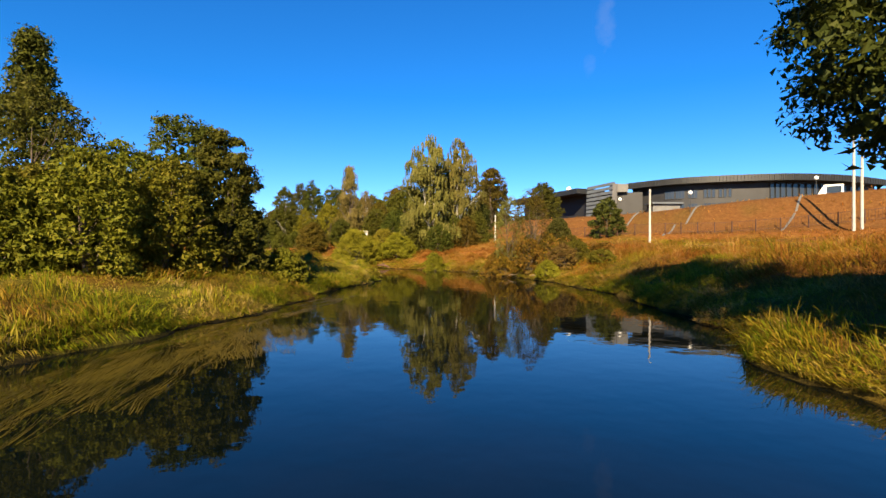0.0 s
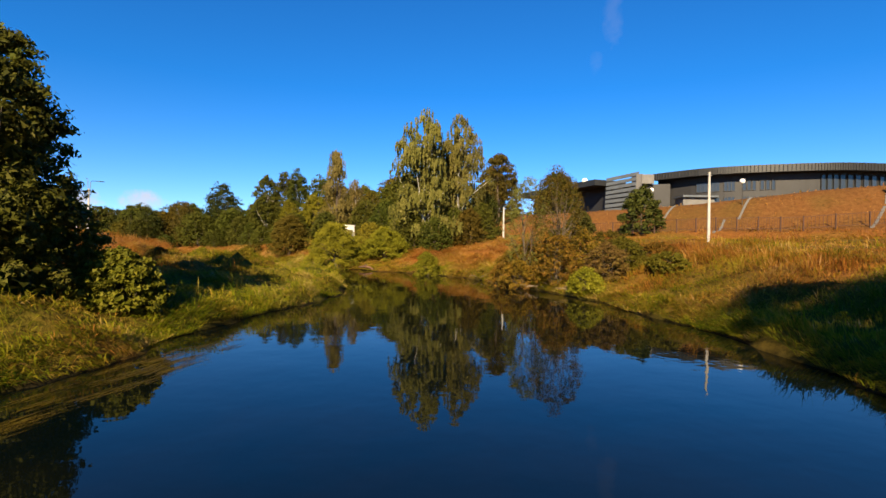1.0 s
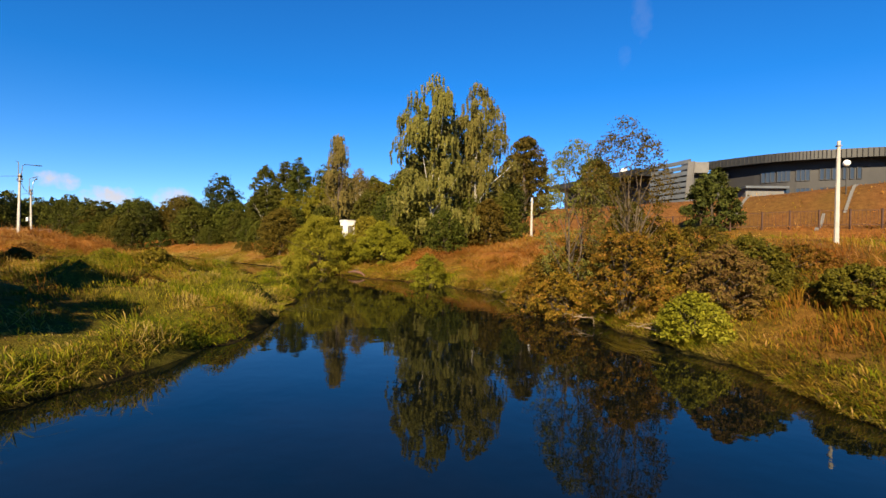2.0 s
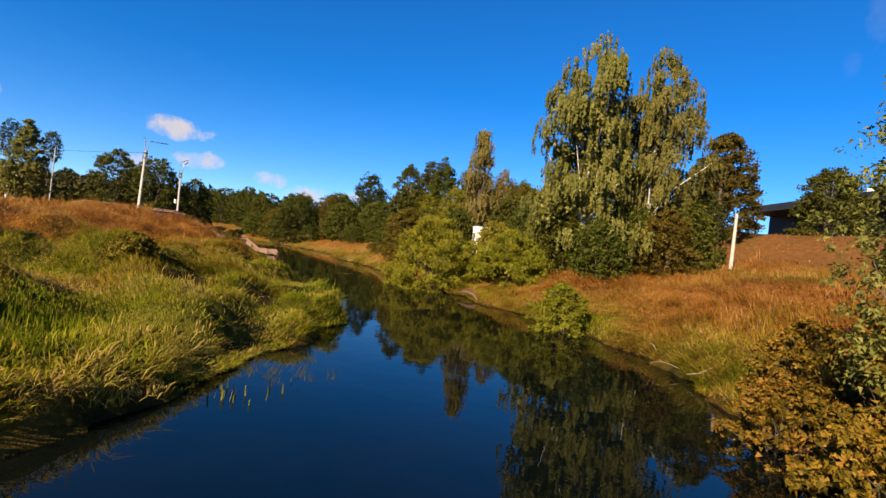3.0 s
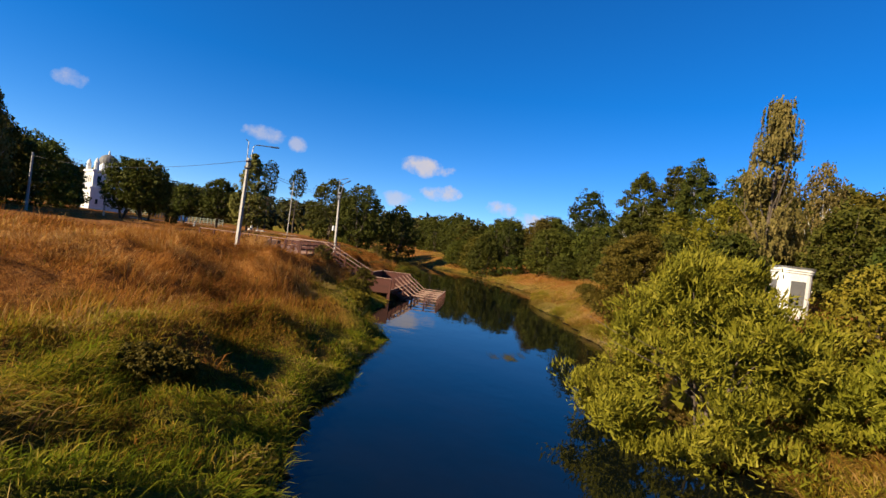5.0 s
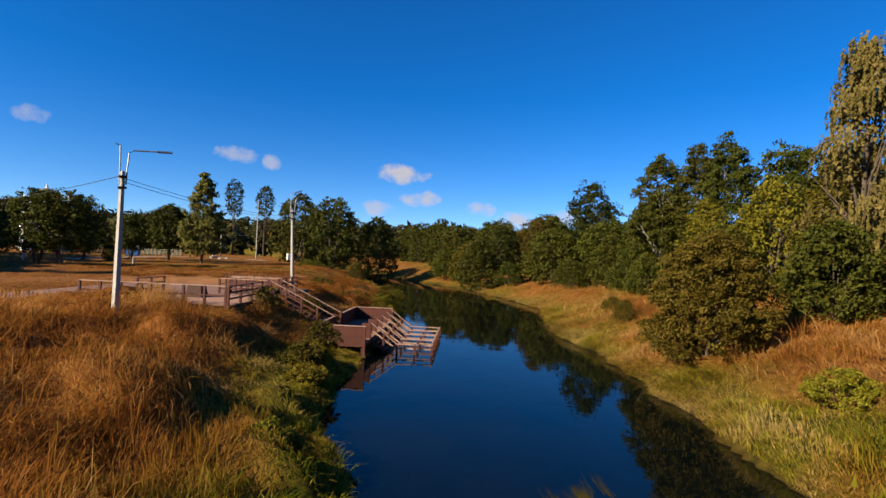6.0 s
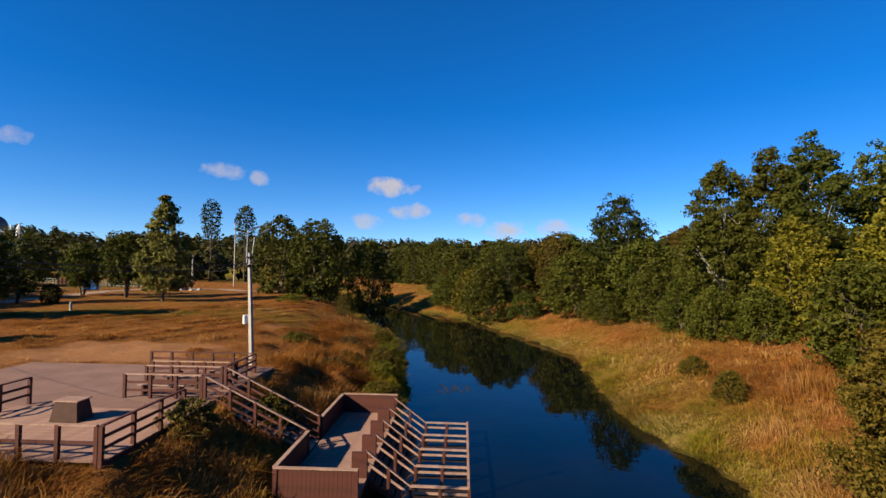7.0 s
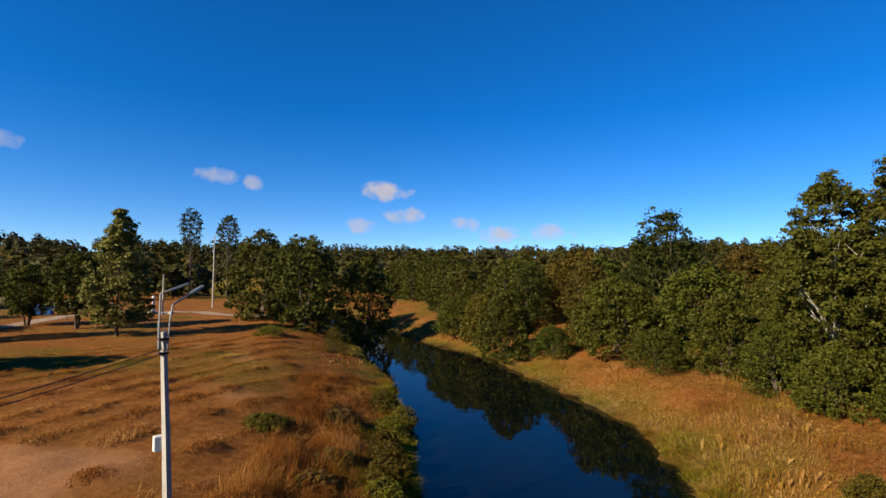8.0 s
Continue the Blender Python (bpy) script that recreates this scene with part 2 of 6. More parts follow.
BIRCH = foliage("birch leaves", [(0.075, 0.086, 0.024), (0.162, 0.172, 0.044), (0.25, 0.245, 0.074), (0.35, 0.315, 0.125)])
GOLD = foliage("yellowing birch leaves", [(0.09, 0.085, 0.026), (0.165, 0.145, 0.046), (0.235, 0.195, 0.072), (0.30, 0.24, 0.11)])
RUST = foliage("autumn shrub leaves", [(0.035, 0.026, 0.007), (0.10, 0.088, 0.012), (0.20, 0.145, 0.016), (0.33, 0.20, 0.040), (0.24, 0.115, 0.055)])
MAPLE = foliage("dark maple leaves", [(0.036, 0.036, 0.008), (0.075, 0.068, 0.013), (0.12, 0.095, 0.02), (0.16, 0.11, 0.03)])
SPRUCE = foliage("juniper needles", [(0.026, 0.036, 0.010), (0.05, 0.062, 0.014), (0.08, 0.088, 0.02), (0.11, 0.105, 0.03)], 0.1)
BROWN = foliage("withered shrub leaves", [(0.06, 0.042, 0.018), (0.14, 0.092, 0.034), (0.18, 0.13, 0.04), (0.16, 0.14, 0.026), (0.26, 0.16, 0.06)])
OLIVE = foliage("dull shrub leaves", [(0.05, 0.05, 0.008), (0.10, 0.092, 0.013), (0.155, 0.132, 0.02), (0.21, 0.165, 0.034)])
BARK = surface("grey bark", (0.0992, 0.0744, 0.0527), (0.0434, 0.031, 0.0217), 3.0, 30.0, 0.9, relief=0.6, depth=0.03)
WHITEBARK = surface("birch bark", (0.496, 0.464, 0.416), (0.128, 0.112, 0.096), 2.2, 12.0, 0.75, relief=0.3, stretch=(1, 1, 3))
DEADWOOD = surface("bleached dead wood", (0.223, 0.167, 0.118), (0.124, 0.0868, 0.0558), 2.0, 25.0, 0.85)
CONCRETE = surface("pale concrete", (0.36, 0.34, 0.315), (0.25, 0.235, 0.215), 1.2, 30.0, 0.85)
STEEL = surface("galvanised steel", (0.260, 0.267, 0.273), (0.186, 0.192, 0.198), 4.0, 40.0, 0.45, 0.7)
WHITEBOX = surface("white painted metal", (0.600, 0.600, 0.584), (0.480, 0.480, 0.464), 3.0, 40.0, 0.5)
REDWOOD = surface("brown-red stained wood", (0.082, 0.022, 0.014), (0.048, 0.014, 0.009), 2.5, 22.0, 0.7, stretch=(1, 1, 1))
PALEWOOD = surface("sun-bleached pinkish boards", (0.322, 0.205, 0.155), (0.205, 0.118, 0.0868), 2.0, 18.0, 0.75)
DECKWOOD = surface("weathered pinkish deck boards", (0.285, 0.171, 0.127), (0.192, 0.105, 0.0775), 1.6, 20.0, 0.8)
PAVING = surface("reddish compacted paving", (0.186, 0.105, 0.0806), (0.130, 0.0713, 0.0546), 0.8, 30.0, 0.9)
WHITEWASH = surface("whitewashed render", (0.640, 0.632, 0.616), (0.528, 0.520, 0.496), 1.0, 16.0, 0.85)
DARKGLASS, _n, _l, _b = material("dark window glass", 0.08, 0.0, 0.6)
_b.inputs["Base Color"].default_value = (0.02, 0.025, 0.03, 1)
CLADDING = surface("dark grey cladding", (0.019, 0.019, 0.021), (0.013, 0.013, 0.0145), 0.4, 9.0, 0.6)
ROOFDARK = surface("dark metal roof edge", (0.017, 0.018, 0.019), (0.012, 0.0125, 0.013), 0.5, 9.0, 0.5)
SILVER = surface("silver metal slats", (0.105, 0.118, 0.132), (0.075, 0.085, 0.096), 0.6, 12.0, 0.45, 0.3)
LOGWOOD = surface("barkless brown wood", (0.115, 0.055, 0.034), (0.06, 0.03, 0.02), 2.0, 22.0, 0.85)
GREYPANEL = surface("light grey panel", (0.125, 0.122, 0.120), (0.090, 0.088, 0.086), 0.6, 12.0, 0.7)
RUSTY = surface("rusty brown fence steel", (0.062, 0.0279, 0.0186), (0.0372, 0.0186, 0.0124), 3.0, 30.0, 0.85)
BLUEPLASTIC = surface("blue plastic", (0.0124, 0.0992, 0.310), (0.0093, 0.0744, 0.248), 3.0, 30.0, 0.5)
WEED = foliage("river weed", [(0.040, 0.038, 0.003), (0.085, 0.076, 0.006), (0.14, 0.120, 0.010), (0.21, 0.165, 0.024)], 0.05, 0.6)
GLOBE = surface("white globe", (0.680, 0.680, 0.664), (0.640, 0.640, 0.624), 2.0, 20.0, 0.3)
DIRT = surface("trodden pale path", (0.260, 0.186, 0.130), (0.198, 0.136, 0.093), 0.6, 14.0, 0.95)
CABLE = surface("black cable", (0.0186, 0.0186, 0.0186), (0.0124, 0.0124, 0.0124), 3.0, 30.0, 0.6)
GREENFENCE = surface("pale green fence", (0.186, 0.205, 0.161), (0.136, 0.155, 0.118), 3.0, 30.0, 0.7)


# ---- mesh helpers ----
def mesh_of(name, verts, faces, mat, smooth=False):
    me = bpy.data.meshes.new(name)
    me.from_pydata([tuple(v) for v in verts], [], [tuple(f) for f in faces])
    me.materials.append(mat)
    if smooth:
        me.polygons.foreach_set("use_smooth", [True] * len(me.polygons))
    me.update()
    return me


def raw_mesh(name, verts, corners, size, mat, attrs=None):
    """A mesh from arrays: verts (n, 3), corners (m, size) of vertex numbers."""
    me = bpy.data.meshes.new(name)
    me.vertices.add(len(verts))
    me.vertices.foreach_set("co", np.ascontiguousarray(verts, dtype=np.float32).ravel())
    me.loops.add(corners.size)
    me.loops.foreach_set("vertex_index", np.ascontiguousarray(corners, dtype=np.int32).ravel())
    me.polygons.add(len(corners))
    me.polygons.foreach_set("loop_start", np.arange(0, corners.size, size, dtype=np.int32))
    me.materials.append(mat)
    for key, values in (attrs or {}).items():
        a = me.attributes.new(key, "FLOAT", "POINT")
        a.data.foreach_set("value", np.ascontiguousarray(values, dtype=np.float32))
    me.update(calc_edges=True)
    return me


def link(name, me, parent=None, m=None, label=""):
    ob = new(name, me)
    if parent:
        ob.parent = parent
    if m is not None:
        ob.matrix_basis = m
    if label:
        tagged(ob, label)
    return ob


def part(name, bm, mat, parent, label=""):
    me = bpy.data.meshes.new(name)
    bm.to_mesh(me)
    bm.free()
    me.materials.append(mat)
    return link(name, me, parent, label=label)


def box(bm, x0, y0, z0, x1, y1, z1, m=None):
    """A box between two corners, in the frame m."""
    got = bmesh.ops.create_cube(bm, size=1.0)["verts"]
    t = Matrix.Translation(((x0 + x1) / 2, (y0 + y1) / 2, (z0 + z1) / 2)) @ Matrix.Diagonal((abs(x1 - x0), abs(y1 - y0), abs(z1 - z0), 1))
    bmesh.ops.transform(bm, matrix=(m @ t) if m else t, verts=got)
    return got


def beam(bm, a, b, w, h):
    """A squared timber from a to b, w wide and h high."""
    a, b = Vector(a), Vector(b)
    d = b - a
    side = d.cross(Vector((0, 0, 1)))
    side = side.normalized() if side.length > 1e-5 else Vector((1, 0, 0))
    up = side.cross(d).normalized()
    f = Matrix((side, d.normalized(), up)).transposed().to_4x4()
    box(bm, -w / 2, 0, -h / 2, w / 2, d.length, h / 2, Matrix.Translation(a) @ f)


def tube(verts, faces, pts, radii, sides=7):
    """Adds a tapered tube along pts to the lists."""
    pts = [Vector(p) for p in pts]
    start = len(verts)
    ref = Vector((0.31, 0.87, 0.2)).normalized()
    for i, p in enumerate(pts):
        d = (pts[min(i + 1, len(pts) - 1)] - pts[max(i - 1, 0)]).normalized()
        a = d.cross(ref)
        a = a.normalized() if a.length > 1e-4 else d.orthogonal().normalized()
        b = d.cross(a)
        for k in range(sides):
            t = 2 * math.pi * k / sides
            verts.append(p + (a * math.cos(t) + b * math.sin(t)) * radii[i])
    for i in range(len(pts) - 1):
        for k in range(sides):
            q = start + i * sides
            faces.append((q + k, q + (k + 1) % sides, q + sides + (k + 1) % sides, q + sides + k))
    faces.append(tuple(start + (len(pts) - 1) * sides + k for k in range(sides)))
    faces.append(tuple(start + sides - 1 - k for k in range(sides)))


def thing(name, x, y, z, label, category, group="", turn=0.0, kind=""):
    ob = new(name)
    ob.matrix_basis = pose(x, y, z, 0, 0, turn)
    return tagged(ob, label, category, group, kind)


# ---- the lie of the land ----
LEFT_BANK = np.array([(-12, -260), (-12, -60), (-11, -20), (-9.8, 0), (-8.6, 9), (-7.1, 14.4), (-6.5, 20), (-6.3, 25), (-6.3, 30), (-5.4, 37), (-4.9, 42),
    (-6, 48), (-7.2, 53), (-9.2, 58), (-12, 60.8), (-14.2, 63.6), (-17.8, 65.5), (-21.5, 68.3), (-28.6, 75.6), (-34, 77.8), (-38.2, 81), (-43.2, 86.5),
    (-49.5, 93.2), (-55.8, 98.6), (-64.2, 105.5), (-76, 113.6), (-90, 120.6), (-112, 132.4), (-136, 140), (-175, 149), (-300, 160), (-700, 150)])
RIGHT_BANK = np.array([(10, -260), (10, -60), (9.8, -20), (9.4, 0), (9, 6.6), (8.5, 10), (10.4, 15), (11, 20), (11.3, 26), (11.2, 32), (10.2, 38), (9.4, 43),
    (8.2, 47.5), (5.5, 53.5), (4.4, 58), (2.6, 62.3), (-2, 68), (-7, 71.8), (-10.2, 75.2), (-15.5, 79.5), (-19.6, 85), (-25.5, 90.3), (-31, 95.6),
    (-36.8, 100.9), (-42, 104), (-48.3, 112.4), (-54, 119.5), (-63.4, 124.6), (-80.7, 133.5), (-101, 137.6), (-119, 143), (-150, 155), (-185, 167), (-300, 180), (-700, 175)])


def smooth(a, b, v):
    t = np.clip((v - a) / (b - a), 0, 1)
    return t * t * (3 - 2 * t)


def line_distance(x, y, line):
    best = np.full(x.shape, 1e9)
    for (ax, ay), (bx, by) in zip(line[:-1], line[1:]):
        dx, dy = bx - ax, by - ay
        t = np.clip(((x - ax) * dx + (y - ay) * dy) / (dx * dx + dy * dy), 0, 1)
        best = np.minimum(best, (x - ax - t * dx) ** 2 + (y - ay - t * dy) ** 2)
    return np.sqrt(best)


RIVER = np.vstack([LEFT_BANK, RIGHT_BANK[::-1]])


def in_polygon(x, y, poly):
    inside = np.zeros(x.shape, bool)
    for (ax, ay), (bx, by) in zip(poly, np.roll(poly, -1, 0)):
        cross = ((ay > y) != (by > y))
        at = (bx - ax) * (y - ay) / ((by - ay) if by != ay else 1e-9) + ax
        inside ^= cross & (x < at)
    return inside


def soft_noise(x, y, cell, seed):
    """Smooth value noise from -1 to 1."""
    r = np.random.RandomState(seed).uniform(-1, 1, (64, 64))
    u, v = x / cell, y / cell
    i, j = np.floor(u).astype(int), np.floor(v).astype(int)
    f, g = u - i, v - j
    f, g = f * f * (3 - 2 * f), g * g * (3 - 2 * g)
    i, j, k, m = i % 64, j % 64, (i + 1) % 64, (j + 1) % 64
    return (r[i, j] * (1 - f) + r[k, j] * f) * (1 - g) + (r[i, m] * (1 - f) + r[k, m] * f) * g


PIER = Vector((-42.5, 84.9, 0))
ALONG, OUT = Vector((-0.69, 0.7238, 0)), Vector((0.7238, 0.69, 0))


def berm_across(x, y):
    return (x - 28) * 0.66 + (y - 78) * 0.75


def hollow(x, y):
    """Slumped holes in the left bank, 1 at their middles; also masks their painted shade."""
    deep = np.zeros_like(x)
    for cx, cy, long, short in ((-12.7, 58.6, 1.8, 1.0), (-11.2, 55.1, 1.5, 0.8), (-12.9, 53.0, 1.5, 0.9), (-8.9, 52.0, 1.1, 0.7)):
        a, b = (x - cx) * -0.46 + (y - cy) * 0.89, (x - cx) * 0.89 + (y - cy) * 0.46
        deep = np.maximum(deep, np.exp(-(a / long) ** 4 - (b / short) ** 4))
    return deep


def tussocks(x, y, d, left):
    """Lumps of matted old grass and herbs on the banks, in metres; none on the mown field and by the pier."""
    s = (x - PIER.x) * ALONG.x + (y - PIER.y) * ALONG.y
    r = (x - PIER.x) * OUT.x + (y - PIER.y) * OUT.y
    free = 1 - smooth(-4.5, -3.6, s) * smooth(12, 11, s) * smooth(-23, -21, r)
    mown = smooth(-48, -56, x) * smooth(6, 10, d) * left
    here = smooth(-61, -57, x) * smooth(15, 12, x) * smooth(2, 6, y) * smooth(105, 101, y) * free * (1 - mown)
    strong = np.where(left, 0.32 + 0.68 * smooth(38, 46, y), 0.42)
    big = np.maximum(0, soft_noise(x + 0.7 * y, y, 3.1, 71) + 0.10)
    mid = np.maximum(0, soft_noise(x, y - 0.4 * x, 1.45, 72))
    small = np.abs(soft_noise(x, y, 0.9, 73))
    return here * strong * smooth(0.05, 1.3, d) * smooth(19, 11, d) * (0.55 * big + 0.95 * mid + 0.25 * small)


def windrows(x, y, d, left):
    """Rows of cut hay on the mown field, 0 between them to 1 on their crests."""
    across = (x + 74) * 0.935 + (y - 85) * 0.355
    wave = 0.5 + 0.5 * np.sin(across * 1.85 + 1.3 * soft_noise(x, y, 7, 81))
    return np.clip(wave + 0.35 * soft_noise(x, y, 1.6, 82), 0, 1) ** 1.5 * smooth(-52, -60, x) * smooth(7, 11, d) * left


def lay_of_land(x, y):
    """Height, dryness of the grass, bare sand, wet bed, distance from the bank, side (left is True), in the river."""
    x, y = np.asarray(x, float), np.asarray(y, float)
    wx = x + 0.42 * soft_noise(x, y, 2.1, 91) + 0.16 * soft_noise(x, y, 0.8, 92)
    wy = y + 0.42 * soft_noise(x, y, 2.1, 93) + 0.16 * soft_noise(x, y, 0.8, 94)
    dl, dr = line_distance(wx, wy, LEFT_BANK), line_distance(wx, wy, RIGHT_BANK)
    wet = in_polygon(wx, wy, RIVER)
    left = dl < dr
    d = np.minimum(dl, dr) + 0.5 * soft_noise(x, y, 2.3, 3) * (~wet)
    d = np.maximum(d, 0)
    w = smooth(-20, -36, x)
    d1, d2 = 11 - 10 * w + 5 * smooth(40, 20, y), 27 - 13.5 * w + 8 * smooth(40, 20, y)
    zl = 0.06 + 0.36 * smooth(0, 1.1, d) + 0.76 * smooth(0.6, 7, d) + 1.95 * smooth(d1, d2, d)
    u = berm_across(x, y)
    zr = 0.06 + 0.42 * smooth(0, 1.2, d) + 1.79 * smooth(0.8, 8, d) + 1.2 * smooth(7, 20, d)
    near = smooth(-70, -20, x)
    zr = zr + near * (1.0 * smooth(-22, -4, u) + 1.1 * smooth(-4, 1, u) + (4.0 + 2.0 * smooth(25, 60, x)) * smooth(2, 13, u))
    z = np.where(left, zl, zr) + 0.10 * soft_noise(x, y, 5, 5) * smooth(1, 5, d) + 0.22 * soft_noise(x, y, 17, 6) * smooth(3, 12, d)
    z = z + tussocks(x, y, d, left) + 0.24 * windrows(x, y, d, left) * smooth(-100, -92, x)
    far = np.hypot(x + 30, y - 90)
    z = z + smooth(210, 620, far) * (26 + 9 * soft_noise(x, y, 170, 8)) * smooth(-200, 60, y - 0.4 * x)
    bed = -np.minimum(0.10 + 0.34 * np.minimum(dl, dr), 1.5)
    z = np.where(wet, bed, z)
    n1, n2 = soft_noise(x, y, 9, 11), soft_noise(x, y, 3.1, 12)
    dry_l = 0.12 - 0.16 * smooth(26, 14, y) - 0.22 * smooth(60, 54, y) * smooth(40, 46, y) * smooth(8, 3, d) + 0.30 * smooth(1, 8, d) + 0.62 * smooth(d1 - 1 + 2.4 * w * smooth(-44, -33, x), d1 + 0.55 * (d2 - d1) + 2.4 * w * smooth(-44, -33, x), d) + 0.14 * w * smooth(1.5, 5, d)
    dry_r = 0.30 + 0.10 * smooth(-12, -24, x) + 0.23 * smooth(1.5, 9, d) * smooth(-60, 5, x) + 0.18 * smooth(2, 9, d) + 0.27 * smooth(2.0, 7, d) * smooth(-5, -20, x) + 0.25 * smooth(-8, 2, u) * near
    dry = np.clip(np.where(left, dry_l, dry_r) + 0.42 * n1 * smooth(0, 3, d) + 0.35 * n2, 0, 1)
    dry = np.where(far > 200, dry * 0.4, dry)
    dry = np.clip(dry + 0.55 * np.exp(-((x + 45.6) ** 2 + (y - 80.8) ** 2) / 18) + left * smooth(-33, -38, x) * smooth(-75, -60, x) * (0.08 * smooth(1.2, 2.6, d) + 0.22 * smooth(4, 7, d)), 0, 1)
    z = np.where(left & ~wet, z - 0.5 * hollow(x, y), z)
    mown = smooth(-52, -60, x) * smooth(7, 11, d) * left
    dry = np.clip(dry - 0.42 * mown * smooth(0.1, 0.6, soft_noise(x, y, 11, 83)), 0, 1)
    s = (x - PIER.x) * ALONG.x + (y - PIER.y) * ALONG.y
    r = (x - PIER.x) * OUT.x + (y - PIER.y) * OUT.y
    flat = smooth(-4.6, -3.2, s) * smooth(16, 13, s) * smooth(-24, -21, r) * smooth(-5.4, -6.6, r)
    z = np.where(left & ~wet, z * (1 - flat) + 2.98 * flat, z)
    pit = smooth(-0.6, -0.1, s) * smooth(10.6, 10.1, s) * smooth(-3.3, -2.6, r)
    z = np.where(left & ~wet, np.where(pit > 0, z * (1 - pit) + np.minimum(z, 0.4) * pit, z), z)
    bare = np.clip(smooth(11.5, 12.5, s) * smooth(19, 17, s) * smooth(-26, -22, r) * smooth(-12.5, -14.5, r + 1.2 * soft_noise(x, y, 2.2, 84)) + 0.45 * smooth(0.55, 0.8, soft_noise(x, y, 6, 21)) * smooth(-55, -70, x) * left + 0.22 * smooth(1, 4, u) * (~left) * near, 0, 1)
    return z, dry, bare, wet, d, left, u


def height_at(x, y):
    return float(lay_of_land(np.array([x]), np.array([y]))[0][0])


# ---- ground and river ----
def make_ground():
    outer = [14, 30, 55, 90, 140, 210, 310, 450, 650, 900, 1300, 1900, 2800]
    xs = np.concatenate([[-186 - o for o in outer[::-1]], np.arange(-186, -98, 1.5), np.arange(-98, -62, 0.6), np.arange(-62, 16, 0.48), np.arange(16, 112, 1.5), [112 + o for o in outer]])
    ys = np.concatenate([[-40 - o for o in outer[::-1]], np.arange(-40, 1, 1.5), np.arange(1, 106, 0.48), np.arange(106, 190, 1.5), [190 + o for o in outer]])
    gx, gy = np.meshgrid(xs, ys, indexing="ij")
    fx, fy = gx.ravel(), gy.ravel()
    z, dry, bare, wet, dist, *_ = lay_of_land(fx, fy)
    idx = np.arange(len(fx)).reshape(gx.shape)
    quads = np.stack([idx[:-1, :-1], idx[1:, :-1], idx[1:, 1:], idx[:-1, 1:]], -1).reshape(-1, 4)
    # waterline and bed are wet; in the holes the mud tone stands for shade
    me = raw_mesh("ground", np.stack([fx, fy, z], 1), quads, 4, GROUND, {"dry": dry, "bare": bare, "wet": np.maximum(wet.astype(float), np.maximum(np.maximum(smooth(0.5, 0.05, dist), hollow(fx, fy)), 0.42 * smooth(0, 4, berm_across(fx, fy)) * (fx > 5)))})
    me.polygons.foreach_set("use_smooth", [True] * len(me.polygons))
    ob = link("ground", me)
    return tagged(ob, "grassy river banks with dry orange meadow and dark river bed", "ground", kind="structure")


make_ground()


def make_water():
    """One flat sheet between the banks, a little under their edges."""
    pts_l, pts_r = LEFT_BANK, RIGHT_BANK
    def resample(line, n):
        seg = np.concatenate([[0], np.cumsum(np.hypot(*np.diff(line, axis=0).T))])
        t = np.linspace(0, seg[-1], n)
        return np.stack([np.interp(t, seg, line[:, 0]), np.interp(t, seg, line[:, 1])], 1)
    a, b = resample(pts_l, 160), resample(pts_r, 160)
    mid = (a + b) / 2
    da, db = a - mid, b - mid
    a += da / np.linalg.norm(da, axis=1)[:, None] * 1.6
    b += db / np.linalg.norm(db, axis=1)[:, None] * 1.6
    v = np.zeros((320, 3))
    v[:160, :2], v[160:, :2] = a, b
    q = np.array([(i, 160 + i, 161 + i, i + 1) for i in range(159)])
    ob = link("river_water", raw_mesh("river_water", v, q, 4, WATER))
    return tagged(ob, "still dark blue river water mirroring sky and trees", "water", kind="structure")


make_water()


